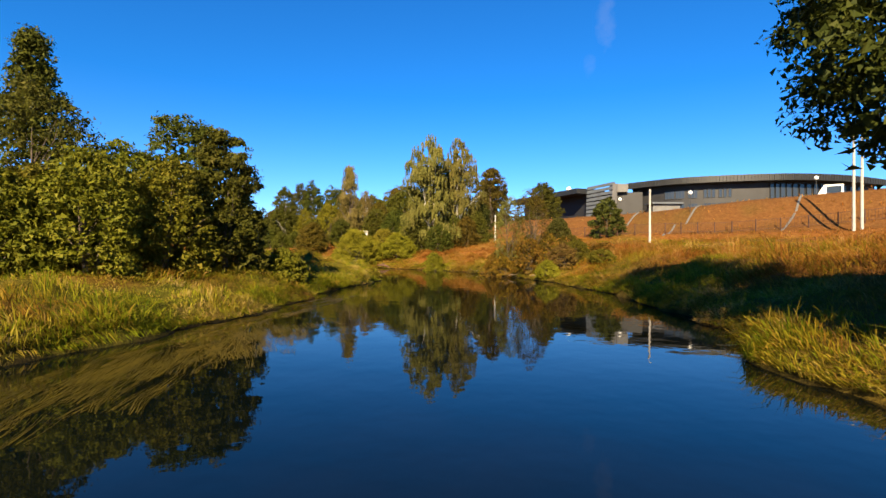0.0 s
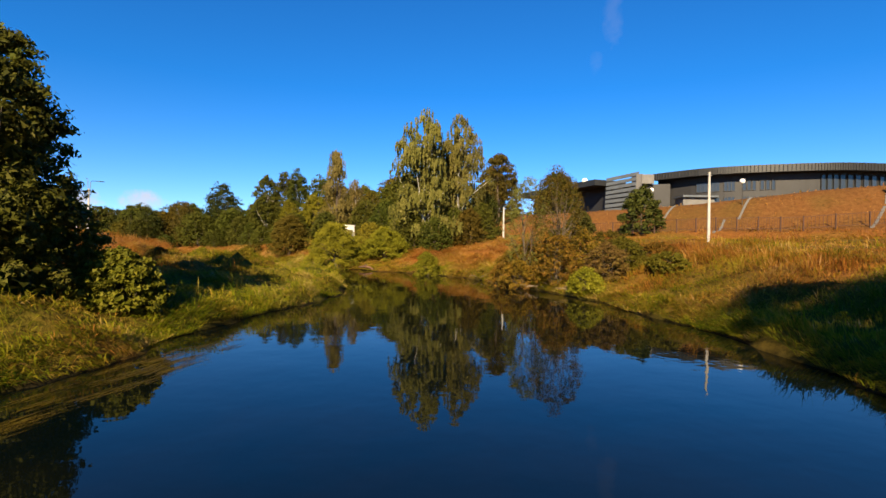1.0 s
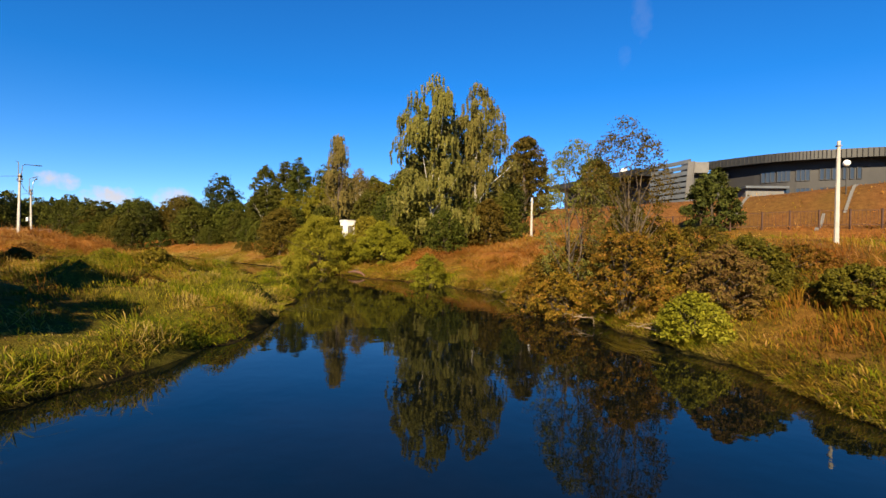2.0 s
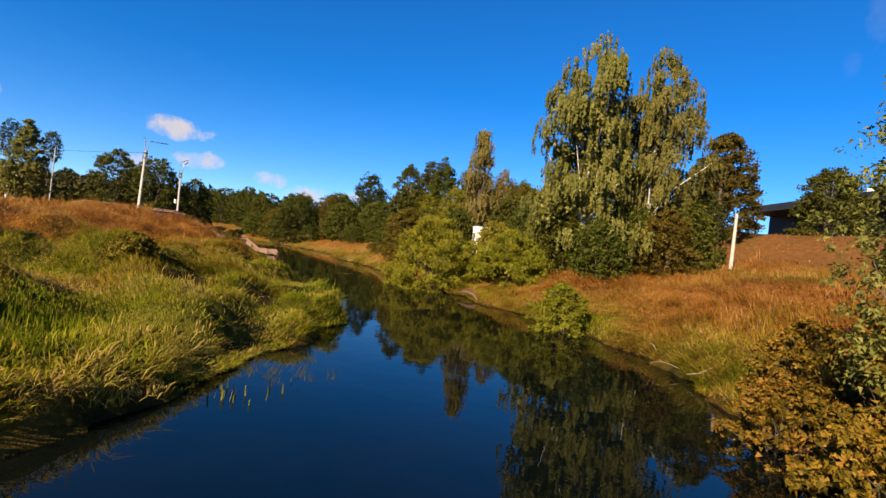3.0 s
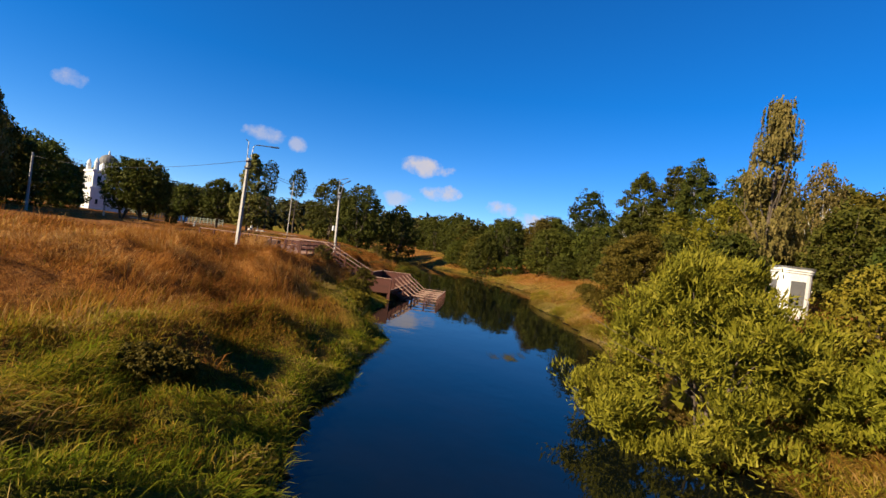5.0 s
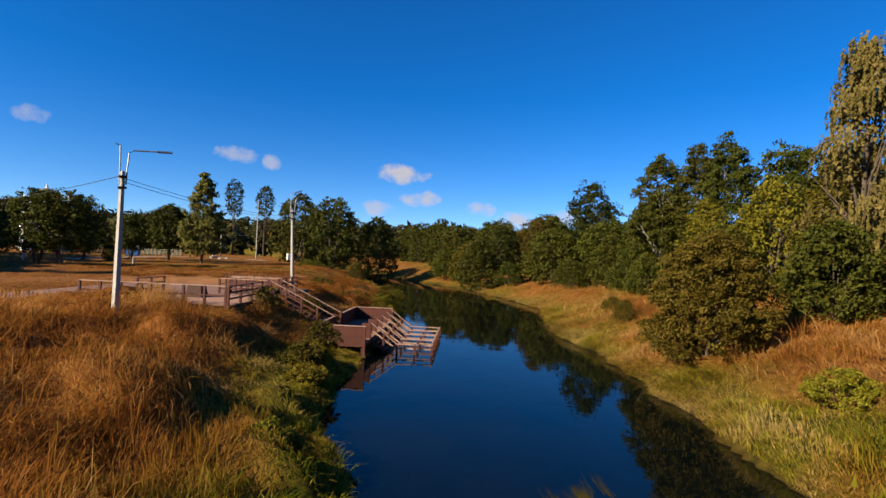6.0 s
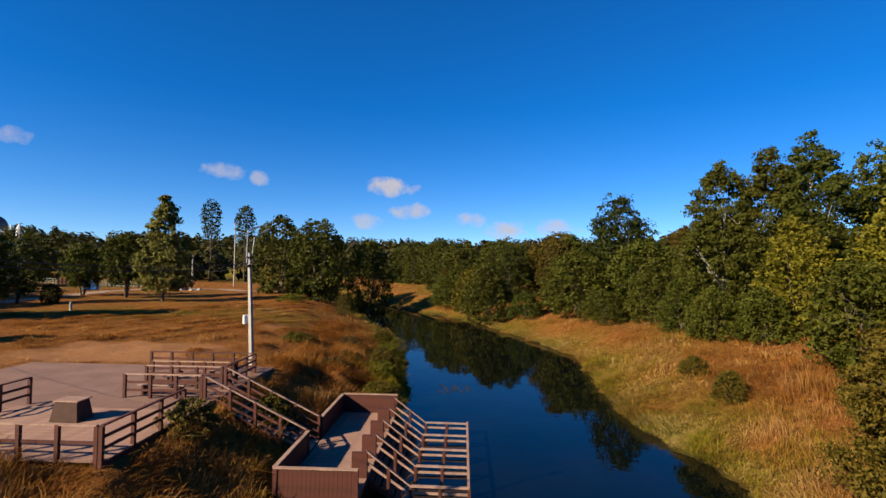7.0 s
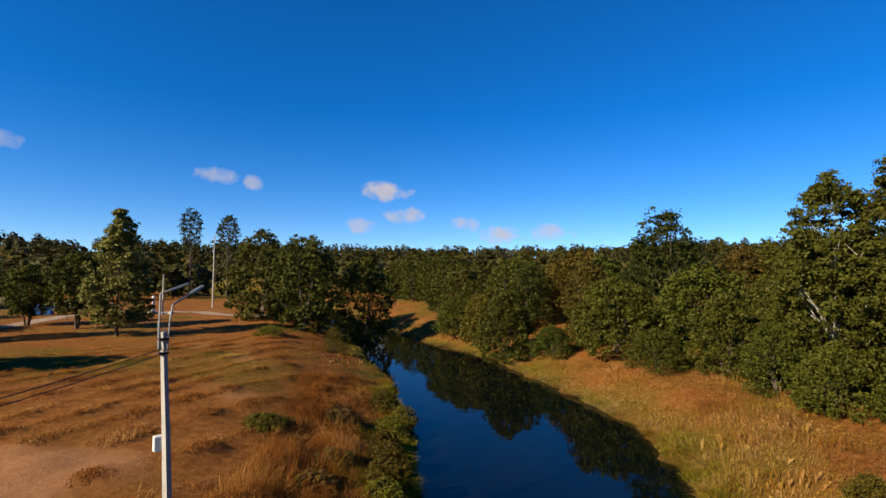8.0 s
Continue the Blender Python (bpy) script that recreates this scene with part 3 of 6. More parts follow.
# ---- grass ----
def blades(name, n, region, tall, wide, label, keep, seed, lean=1.15, clump=0.20, drier=0.0, lift=0.0, along_banks=0.0):
    """n candidate blades over the box region (x0, x1, y0, y1); keep gives the share that stays at a place."""
    rs = np.random.RandomState(seed)
    x0, x1, y0, y1 = region
    per = 10
    cx, cy = rs.uniform(x0, x1, n // per), rs.uniform(y0, y1, n // per)
    if along_banks:
        line = [LEFT_BANK, RIGHT_BANK][seed % 2]
        step = np.hypot(*np.diff(line, axis=0).T)
        run = np.concatenate([[0], np.cumsum(step)])
        mids = (line[:-1] + line[1:]) / 2
        inside = (mids[:, 0] > x0) & (mids[:, 0] < x1) & (mids[:, 1] > y0) & (mids[:, 1] < y1)
        pick = rs.choice(np.nonzero(inside)[0], n // per, p=(step / step[inside].sum())[inside])
        at = run[pick] + rs.uniform(0, 1, n // per) * step[pick]
        cx, cy = np.interp(at, run, line[:, 0]), np.interp(at, run, line[:, 1])
        out = rs.uniform(-along_banks, along_banks, n // per)
        nx, ny = np.diff(line[:, 1])[pick] / step[pick], -np.diff(line[:, 0])[pick] / step[pick]
        cx, cy = cx + nx * out, cy + ny * out
    ox, oy = rs.normal(0, clump, n // per * per), rs.normal(0, clump, n // per * per)
    x, y = np.repeat(cx, per) + ox, np.repeat(cy, per) + oy
    grown = np.repeat(np.exp(rs.normal(-0.05, 0.32, n // per)), per)
    hue = np.repeat(rs.normal(0, 0.19, n // per), per)
    z, dry, bare, wet, d, left, u = lay_of_land(x, y)
    s = (x - PIER.x) * ALONG.x + (y - PIER.y) * ALONG.y
    r = (x - PIER.x) * OUT.x + (y - PIER.y) * OUT.y
    built = ((s > -3.3) & (s < 10.9) & (r > -22) & (r < -6.3)) | ((s > -0.3) & (s < 10.3) & (r > -3.5) & (r < 6)) | ((s > 3.6) & (s < 6.1) & (r > -8) & (r < -2))
    mown = smooth(-52, -60, x) * smooth(7, 11, d) * left
    ok = (~wet) & (bare < 0.5) & (rs.uniform(0, 1, len(x)) > mown * (0.94 - 0.9 * windrows(x, y, d, left))) & ~built & (rs.uniform(0, 1, len(x)) < keep(x, y, d, left, u, dry))
    ok &= (line_distance(x, y, LEFT_BANK) > 0.05) & (rs.uniform(0, 1, len(x)) > 0.93 * hollow(x, y))
    x, y, z, dry, d, left, ox, oy, grown, hue = x[ok], y[ok], z[ok], dry[ok], d[ok], left[ok], ox[ok], oy[ok], grown[ok], hue[ok]
    m = len(x)
    tall_here = tall(x, y, d, left, dry) * (0.62 + 0.5 * soft_noise(x, y, 1.5, 31)) * rs.uniform(0.6, 1.15, m) * grown
    tall_here *= 1 + 0.4 * soft_noise(x, y, 6, 33)
    rows = windrows(x, y, d, left)
    tall_here *= 1 - smooth(-52, -60, x) * smooth(7, 11, d) * left * (0.72 - 0.4 * rows)
    tall_here = np.maximum(tall_here, 0.08)
    w = wide * rs.uniform(0.6, 1.4, m)
    # the matted sward is lumpy: blades spring from different heights in it
    mat = lift * np.clip(0.34 + 0.72 * soft_noise(x, y, 1.3, 61) + 0.42 * soft_noise(x, y, 0.5, 62) + 0.42 * soft_noise(x, y, 4, 63), 0.0, 1.5) * smooth(-0.1, 0.5, d)
    z = z + mat * rs.uniform(0, 1, m) ** 0.6
    # combed by the wind in swirls, and hanging over the water at the edge
    comb = 2.6 + 2.4 * soft_noise(x, y, 5, 35)
    ang = np.arctan2(oy / clump + 0.9 * np.sin(comb), ox / clump + 0.9 * np.cos(comb)) + rs.normal(0, 0.35, m)
    bend = np.abs(rs.normal(0.85, 0.35, m)) * lean * (1 + 0.9 * soft_noise(x, y, 3, 37)) * (1 + 0.8 * smooth(1.2, 0.1, d))
    bend = bend * (1 + 0.7 * left * smooth(-14, -22, x))
    lx, ly = np.cos(ang) * bend, np.sin(ang) * bend
    step = 0.3
    gx = np.minimum(line_distance(x + step, y, LEFT_BANK), line_distance(x + step, y, RIGHT_BANK)) - np.minimum(line_distance(x, y, LEFT_BANK), line_distance(x, y, RIGHT_BANK))
    gy = np.minimum(line_distance(x, y + step, LEFT_BANK), line_distance(x, y + step, RIGHT_BANK)) - np.minimum(line_distance(x, y, LEFT_BANK), line_distance(x, y, RIGHT_BANK))
    edge = smooth(1.5, 0.2, d) * rs.uniform(0.3, 1.1, m)
    lx, ly = lx - gx / step * edge, ly - gy / step * edge
    bend = np.hypot(lx, ly)
    cut = np.minimum(1.0, 1.15 / np.maximum(bend, 1e-6))
    lx, ly, bend = lx * cut, ly * cut, bend * cut
    tall_here = np.maximum(tall_here, 0.30 * smooth(1.8, 0.6, d) * rs.uniform(0.6, 1.2, m))
    spin = rs.uniform(0, math.pi, m)
    bx, by = np.cos(spin) * w, np.sin(spin) * w
    base = np.stack([x, y, z - 0.03], 1)
    k = np.minimum(bend, 1.6)
    mid = base + np.stack([lx * 0.45, ly * 0.45, 0.60 - 0.18 * k], 1) * tall_here[:, None]
    tip = base + np.stack([lx, ly, np.maximum(0.98 - 0.56 * k, 0.06)], 1) * tall_here[:, None]
    side = np.stack([bx, by, np.zeros(m)], 1)
    v = np.stack([base, mid + side, tip, mid - side], 1).reshape(-1, 3)
    q = np.arange(4 * m).reshape(-1, 4)
    dry_v = np.repeat(np.clip(dry + drier + hue + rs.normal(0, 0.10, m), 0, 1), 4)
    tone = np.clip(0.47 + 0.2 * (~left) * smooth(-4, -20, x) + 0.12 * (~left) * smooth(62, 68, y) + 0.17 * left * smooth(-24, -30, x) * smooth(-56, -50, x) - 0.5 * drier + 0.34 * soft_noise(x, y, 2.4, 41) + 0.26 * soft_noise(x, y, 0.8, 42) + 0.8 * hue + 0.22 * rows + rs.normal(0, 0.13, m), 0, 1)
    ob = link(name, raw_mesh(name, v, q, 4, GRASS, {"dry": dry_v, "tone": np.repeat(tone, 4)}))
    tagged(ob, label, "grass", kind="stuff")
    return m


COUNT = {}
COUNT["bank"] = blades("bank_grass", 1800000, (-78, 26, 2, 132), lambda x, y, d, left, dry: 0.45 + 0.24 * smooth(1, 6, d) * dry + 0.10 * (~left) - 0.10 * left * smooth(-14, -22, x) + 0.5 * np.exp(-((x + 45.6) ** 2 + (y - 80.8) ** 2) / 16) + 0.3 * np.exp(-((x + 49) ** 2 + (y - 77) ** 2) / 50), 0.0145,
    "tall green and straw grass hanging over the river banks",
    lambda x, y, d, left, u, dry: np.where(d < 13, (0.94 - 0.045 * d) * np.where((y > 108) | (x < -58) | (left & (x < -26) & (d > 3)), 0.55, 1.0), 0.0), 101, 1.25, 0.13, 0.0, 0.34)
for seed in (106, 109):
    COUNT["edge", seed] = blades("edge_grass", 105000, (-78, 16, 2, 132), lambda x, y, d, left, dry: 0.55 + 0.12 * soft_noise(x, y, 1.1, 85), 0.0145,
        "long green grass drooping over the water's edge",
        lambda x, y, d, left, u, dry: np.where(d < 1.3, 0.9, 0.0), seed, 1.0, 0.10, -0.05, 0.12, 1.25)
COUNT["meadow"] = blades("meadow_grass", 440000, (-110, 60, 0, 150), lambda x, y, d, left, dry: 0.35 + 0.45 * dry * np.where(left & (x < -58), 0.35, 1.0) + 0.4 * np.exp(-((x + 49) ** 2 + (y - 77) ** 2) / 50), 0.025,
    "dry orange and green meadow grass on the river terraces",
    lambda x, y, d, left, u, dry: np.where((d >= 11) & (u < 1) & (d < 48), np.where(d < 26, 0.75, 0.4), 0.0), 102, 0.7, 0.4)
COUNT["far"] = blades("far_grass", 160000, (-175, 90, -20, 185), lambda x, y, d, left, dry: 0.28 + 0.35 * dry * np.where(x > 0, 0.5, 1), 0.07,
    "short dry grass of the field and slopes",
    lambda x, y, d, left, u, dry: np.where((d >= 34) | ((x < -72) & (d < 13)) | (u > 1) | (y > 108), np.where((u > 1) & (x > 10), 0.3, 0.7), 0.0), 103, 0.6, 0.6)


COUNT["herbs"] = blades("tall_herbs", 560000, (-75, 40, 2, 130), lambda x, y, d, left, dry: 0.60 + 0.22 * dry, 0.017,
    "tall withered herbs and brown stems standing in the grass",
    lambda x, y, d, left, u, dry: np.where((d > 1.2) & (d < 26) & (u < 0) & ~((x > 5) & (y < 18)), smooth(0.05, 0.5, soft_noise(x, y, 2.6, 55) + 0.4 * soft_noise(x, y, 9, 56)) * 0.75, 0.0), 104, 0.45, 0.22, 0.22)


COUNT["right"] = blades("tall_herbs", 330000, (-34, 40, 12, 112), lambda x, y, d, left, dry: 0.62 + 0.25 * dry, 0.016,
    "tall golden grass and withered herbs on the right bank",
    lambda x, y, d, left, u, dry: np.where(~left & (d > 1.0) & (d < 16) & (u < 0) & ~((x > 5) & (y < 18)), 0.35 + 0.5 * smooth(-0.2, 0.5, soft_noise(x, y, 3.2, 58)), 0.0), 108, 0.55, 0.2, 0.12)


COUNT["slope"] = blades("slope_grass", 560000, (-78, -24, 58, 114), lambda x, y, d, left, dry: 0.62 + 0.26 * dry + 0.45 * np.exp(-((x + 49) ** 2 + (y - 78) ** 2) / 40), 0.0105,
    "dense tall orange-brown grass on the slope above the pier",
    lambda x, y, d, left, u, dry: np.where(left & (d > 0.8) & (d < np.where(x < -52, 8.5, 15)), np.where(d < 10, 0.9, 0.55) * smooth(0.18, 0.45, dry + 0.5 * smooth(-36, -39, x)), 0.0), 110, 0.5, 0.24, 0.10, 0.25)


COUNT["shoulder"] = blades("bank_herbs", 190000, (-27, -5, 43, 70), lambda x, y, d, left, dry: 0.42 + 0.16 * dry, 0.0115,
    "dense green and yellow herbs on the shoulder of the bank",
    lambda x, y, d, left, u, dry: np.where(left & (d > 1.5) & (d < 14), 0.9, 0.0), 112, 0.75, 0.2, -0.08, 0.3)


COUNT["upper"] = blades("upper_meadow", 190000, (-42, -8, 38, 74), lambda x, y, d, left, dry: 0.50 + 0.28 * dry, 0.0125,
    "tall dry orange grass of the upper meadow",
    lambda x, y, d, left, u, dry: np.where(left & (d > 10) & (d < 25), 0.85, 0.0), 111, 0.6, 0.25, 0.05, 0.2)


COUNT["hay"] = blades("hay_rows", 300000, (-102, -55, 78, 124), lambda x, y, d, left, dry: 0.55 + 0.0 * x, 0.026,
    "rows of cut hay drying on the mown field",
    lambda x, y, d, left, u, dry: smooth(0.42, 0.68, windrows(x, y, d, left)), 107, 1.1, 0.3, 0.25)


COUNT["seeding"] = blades("seeding_grass", 7000, (-14.6, -11.6, 55.2, 57.3), lambda x, y, d, left, dry: 0.95 + 0.0 * x, 0.010,
    "tall seeding grass with pale tips beside the hollow in the bank", lambda x, y, d, left, u, dry: 0.9 + 0.0 * x, 105, 0.6, 0.2, 0.3)


# ---- trees ----
def leaf_quads(c, along, facing, size, rs, aspect=0.6):
    """Pointed leaves at c, along and facing the unit vectors given."""
    n = len(c)
    across = np.cross(along, facing)
    across /= np.maximum(np.linalg.norm(across, axis=1), 1e-6)[:, None]
    s = (size * rs.uniform(0.6, 1.35, n))[:, None]
    return np.stack([c - along * s * 0.5 + across * s * aspect * 0.5, c + along * s * 0.6, c - along * s * 0.4 - across * s * aspect * 0.5], 1).reshape(-1, 3)


def unit(v):
    return v / np.maximum(np.linalg.norm(v, axis=1), 1e-9)[:, None]


def crown_clumps(rs, n, h, radius, low, shape, inner=0.45):
    """Places of boughs in a crown from low to h: round, dome, egg, cone, column, birch, spread."""
    d = unit(rs.normal(0, 1, (n, 3)))
    rad = rs.uniform(inner ** 3, 1.0, n) ** (1 / 3)
    f = Vector((rs.uniform(0, 9), rs.uniform(0, 9), rs.uniform(0, 9)))
    lump = np.array([1 + 0.24 * noise.noise(Vector(v) * 1.7 + f) + 0.15 * noise.noise(Vector(v) * 4.5 + f) for v in d])
    if shape in ("cone", "column"):
        t = rs.uniform(0, 1, n) ** 1.15
        a = rs.uniform(0, 2 * math.pi, n)
        profile = ((1 - t) ** 0.85 + 0.05 if shape == "cone" else 1.02 - 0.86 * t ** 2.4) * np.sqrt(smooth(-0.08, 0.16, t))
        r = radius * profile * np.sqrt(rs.uniform(0.15, 1.0, n)) * lump
        return np.column_stack([np.cos(a) * r, np.sin(a) * r, low + (h - low) * t])
    if shape == "birch":
        tops = [(0.0, 0.0, 1.0, 0.62)] + [(math.cos(a) * 0.46, math.sin(a) * 0.46, hf, rf) for a, hf, rf in zip(rs.uniform(0, 1.2) + np.arange(4) * 1.57 + rs.normal(0, 0.3, 4), rs.uniform(0.74, 0.95, 4), rs.uniform(0.46, 0.6, 4))]
        pick = np.array(tops)[rs.choice(5, n, p=[0.32, 0.17, 0.17, 0.17, 0.17])]
        t, a = rs.uniform(0, 1, n) ** 0.95, rs.uniform(0, 2 * math.pi, n)
        uneven = np.array([1.05 + 0.95 * noise.noise(Vector((math.cos(q) * 1.1, math.sin(q) * 1.1, v * 3.0)) + f) for q, v in zip(a, t)])
        r = radius * pick[:, 3] * (1 - 0.74 * t ** 3.0) * np.sqrt(rs.uniform(0.2, 1.0, n)) * uneven
        return np.column_stack([radius * pick[:, 0] * (0.55 + 0.45 * t) + np.cos(a) * r, radius * pick[:, 1] * (0.55 + 0.45 * t) + np.sin(a) * r, low + (h * pick[:, 2] - low) * t])
    if shape in ("dome", "egg", "round"):
        # a closed crown: boughs stand close under an uneven outline
        t, a = rs.uniform(0, 1, n) ** 0.9, rs.uniform(0, 2 * math.pi, n)
        profile = {"dome": (1 - t ** 2.3) ** 0.55 * (0.84 + 0.16 * np.minimum(1, t * 6)), "egg": np.minimum(1.0, 1.42 * (t + 0.10) ** 0.33 * (1 - t) ** 0.55),
            "round": np.maximum(0, 1 - (np.abs(2 * t - 0.9) / 1.12) ** 2.3) ** 0.5}[shape]
        spot = [Vector((math.cos(q) * 1.15, math.sin(q) * 1.15, v * 2.4)) + f for q, v in zip(a, t)]
        uneven = np.array([1 + 0.26 * noise.noise(v) + 0.16 * noise.noise(v * 2.7) for v in spot])
        high = np.array([1 + 0.13 * noise.noise(Vector((math.cos(q), math.sin(q), 7.0)) * 1.4 + f) for q in a])
        r = radius * profile * np.sqrt(rs.uniform(0.42, 1.0, n)) * uneven
        if shape == "dome" and low < 0.3:
            low = 0.0
        return np.column_stack([np.cos(a) * r, np.sin(a) * r, low + (h - low) * t * high])
    p = d * (rad * lump)[:, None]
    t = np.clip((p[:, 2] + 1) / 2, 0, 1.1)
    wide = 0.72 + 0.5 * t if shape == "spread" else np.ones(n)
    p[:, 0] *= radius * wide
    p[:, 1] *= radius * wide
    p[:, 2] = low + (h - low) * t
    return p


def tree_meshes(kind, h, radius, low, leaves, size, shape, leaf_mat, bark_mat, seed, weep=0.0, bough=0.21, stems=1, thick=0.028, limbs=11, count=None, open_air=0.0, core=1.0, ruffle=0.6, upright=0.0, aspect=0.6):
    """The trunk mesh with its limbs, and the crown mesh of single leaves gathered in boughs."""
    rs = np.random.RandomState(seed)
    leaves, size = int(leaves * 1.1), size * 1.08
    k = count or int(110 + 80 * (h - low) / (2 * radius))
    k, bough = (k, bough) if weep else (int(k * 1.5), bough * 0.78)
    rb = radius * bough
    p = crown_clumps(rs, k, h - rb * 0.6, max(radius - rb * 0.75, 0.2), low + rb * (0.5 if low > 0.5 else 0.1), shape)
    p = p[rs.permutation(k)]
    per = leaves // k
    size_b = rb * rs.uniform(0.6, 1.3, k)
    c = np.repeat(p, per, 0)
    rr = np.repeat(size_b, per)
    n = len(c)
    d = unit(rs.normal(0, 1, (n, 3)) + np.array([0, 0, 0.25]))
    if weep:
        d[:, 2] = np.abs(d[:, 2]) * 0.7
        strand = np.repeat(rs.uniform(0, 1, (k, 14)), -(-per // 14), 1)[:, :per].ravel()
        az = strand * 40.0
        up = np.repeat(rs.uniform(0.0, 1, (k, 14)), -(-per // 14), 1)[:, :per].ravel()
        d = np.column_stack([np.cos(az) * np.sqrt(1 - up * up), np.sin(az) * np.sqrt(1 - up * up), up * 0.8])
        drop = rs.uniform(0, 1, n) ** 0.8 * (0.35 + 0.65 * np.abs(np.sin(az * 3.7))) * weep
        c = c + d * rr[:, None] * 0.9 + rs.normal(0, 0.035 + 0.03 * size, (n, 3))
        c[:, 2] -= drop
        out = unit(np.column_stack([c[:, 0], c[:, 1], np.full(n, 0.01)]))
        along = unit(np.column_stack([rs.normal(0, 0.4, (n, 2)), np.full(n, -1.0)]) + out * 0.2)
        facing = unit(out + rs.normal(0, 0.6, (n, 3)))
    else:
        # each bough carries sprays; the leaves of a spray lie close round its middle
        sprays = 5
        which = rs.randint(0, sprays, n) + np.repeat(np.arange(k), per) * sprays
        ds = unit(rs.normal(0, 1, (k * sprays, 3)) + np.array([0, 0, 0.45]))
        reach = rs.uniform(0.35, 0.9, k * sprays)
        mid = ds[which] * (rr * reach[which])[:, None] * np.array([1, 1, 0.8])
        q = rs.uniform(0.1, 1.0, n) ** 0.5 * rs.uniform(0.45, 0.65, k * sprays)[which]
        stick = rs.uniform(0, 1, n) < 0.03
        q = np.where(stick, q * 1.8, q)
        c = c + mid + d * (rr * q)[:, None] * np.array([1.1, 1.1, 0.7])
        facing = unit(ds[which] * 0.75 + d * 0.45 + np.array([0, 0, 0.40]) + rs.normal(0, ruffle, (n, 3)))
        along = unit(np.cross(facing, rs.normal(0, 1, (n, 3))) + np.array([0, 0, -0.25]))
        if upright:
            along = unit(ds[which] * 0.6 + np.array([0, 0, upright]) + rs.normal(0, 0.35, (n, 3)))
            facing = unit(np.cross(along, rs.normal(0, 1, (n, 3))) + facing * 0.6)
    if open_air:
        keep = rs.uniform(0, 1, n) > open_air
        c, along, facing = c[keep], along[keep], facing[keep]
    if shape != "dome":
        c[:, 2] = np.where(c[:, 2] < 0.06, 0.06 + 0.5 * rs.uniform(0, 1, len(c)) ** 2, c[:, 2])
    v = leaf_quads(c, along, facing, size, rs, aspect)
    # the close inner leafage that shuts out the light
    m = int(core * 800 * (h - low) / radius)
    if m:
        pick = p[rs.randint(0, k, m)]
        heart = np.column_stack([pick[:, 0] * 0.74, pick[:, 1] * 0.74, np.maximum(0.15, low + (pick[:, 2] - low) * 0.84 - 0.04 * radius)]) + rs.normal(0, 0.09 * radius, (m, 3))
        heart[:, 2] = np.maximum(heart[:, 2], 0.1)
        face = unit(rs.normal(0, 1, (m, 3)))
        v = np.vstack([v, leaf_quads(heart, unit(np.cross(face, rs.normal(0, 1, (m, 3)))), face, min(0.30, 0.08 * radius), rs, 0.8)])
    crown = raw_mesh("crown", v, np.arange(len(v)).reshape(-1, 3), 3, leaf_mat)
    tv, tf = [], []
    for s in range(stems):
        a = rs.uniform(0, 6.28)
        lean = 0.0 if stems == 1 else radius * rs.uniform(0.2, 0.55)
        foot = Vector((math.cos(a) * 0.12 * (stems > 1), math.sin(a) * 0.12 * (stems > 1), -0.3))
        top = Vector((math.cos(a) * lean + rs.normal(0, 0.04) * radius, math.sin(a) * lean + rs.normal(0, 0.04) * radius, h * rs.uniform(0.78, 0.9)))
        r0 = thick * h / (stems ** 0.5) * rs.uniform(0.85, 1.1)
        pts = [foot.lerp(top, t) + Vector((rs.normal(0, 0.02) * h * 0.3 * t, rs.normal(0, 0.02) * h * 0.3 * t, 0)) for t in (0, 0.04, 0.2, 0.4, 0.6, 0.8, 1)]
        tube(tv, tf, pts, [r0 * 1.35, r0, r0 * 0.85, r0 * 0.66, r0 * 0.46, r0 * 0.27, r0 * 0.08], 8)
        for j in range(max(3, limbs // stems)):
            goal = Vector(p[rs.randint(0, len(p))])
            if goal.z < 0.3 * h:
                goal.z += 0.35 * h
            t = min(0.92, max(0.10, (goal.z - rs.uniform(0.12, 0.32) * h) / h))
            q = foot.lerp(top, t)
            mid = q.lerp(goal, 0.5) + Vector((rs.normal(0, 0.05), rs.normal(0, 0.05), 0.05)) * h * 0.4
            rr0 = r0 * (1 - t) * 0.5 + 0.012
            tube(tv, tf, [q, q.lerp(mid, 0.55), mid, goal], [rr0, rr0 * 0.72, rr0 * 0.5, rr0 * 0.14], 5)
    trunk = mesh_of("trunk", tv, tf, bark_mat, True)
    return trunk, crown


def plant_tree(name, x, y, label, category, meshes, turn=0.0, group="", sink=0.0):
    t = thing(name, x, y, height_at(x, y) - sink, label, category, group, turn)
    link("trunk", meshes[0], t)
    link("crown", meshes[1], t)
    return t


def one_tree(name, x, y, h, radius, low, leaves, size, shape, leaf_mat, bark_mat, label, category="tree", seed=1, group="", **more):
    return plant_tree(name, x, y, label, category, tree_meshes(name, h, radius, low, leaves, size, shape, leaf_mat, bark_mat, seed, **more), group=group)


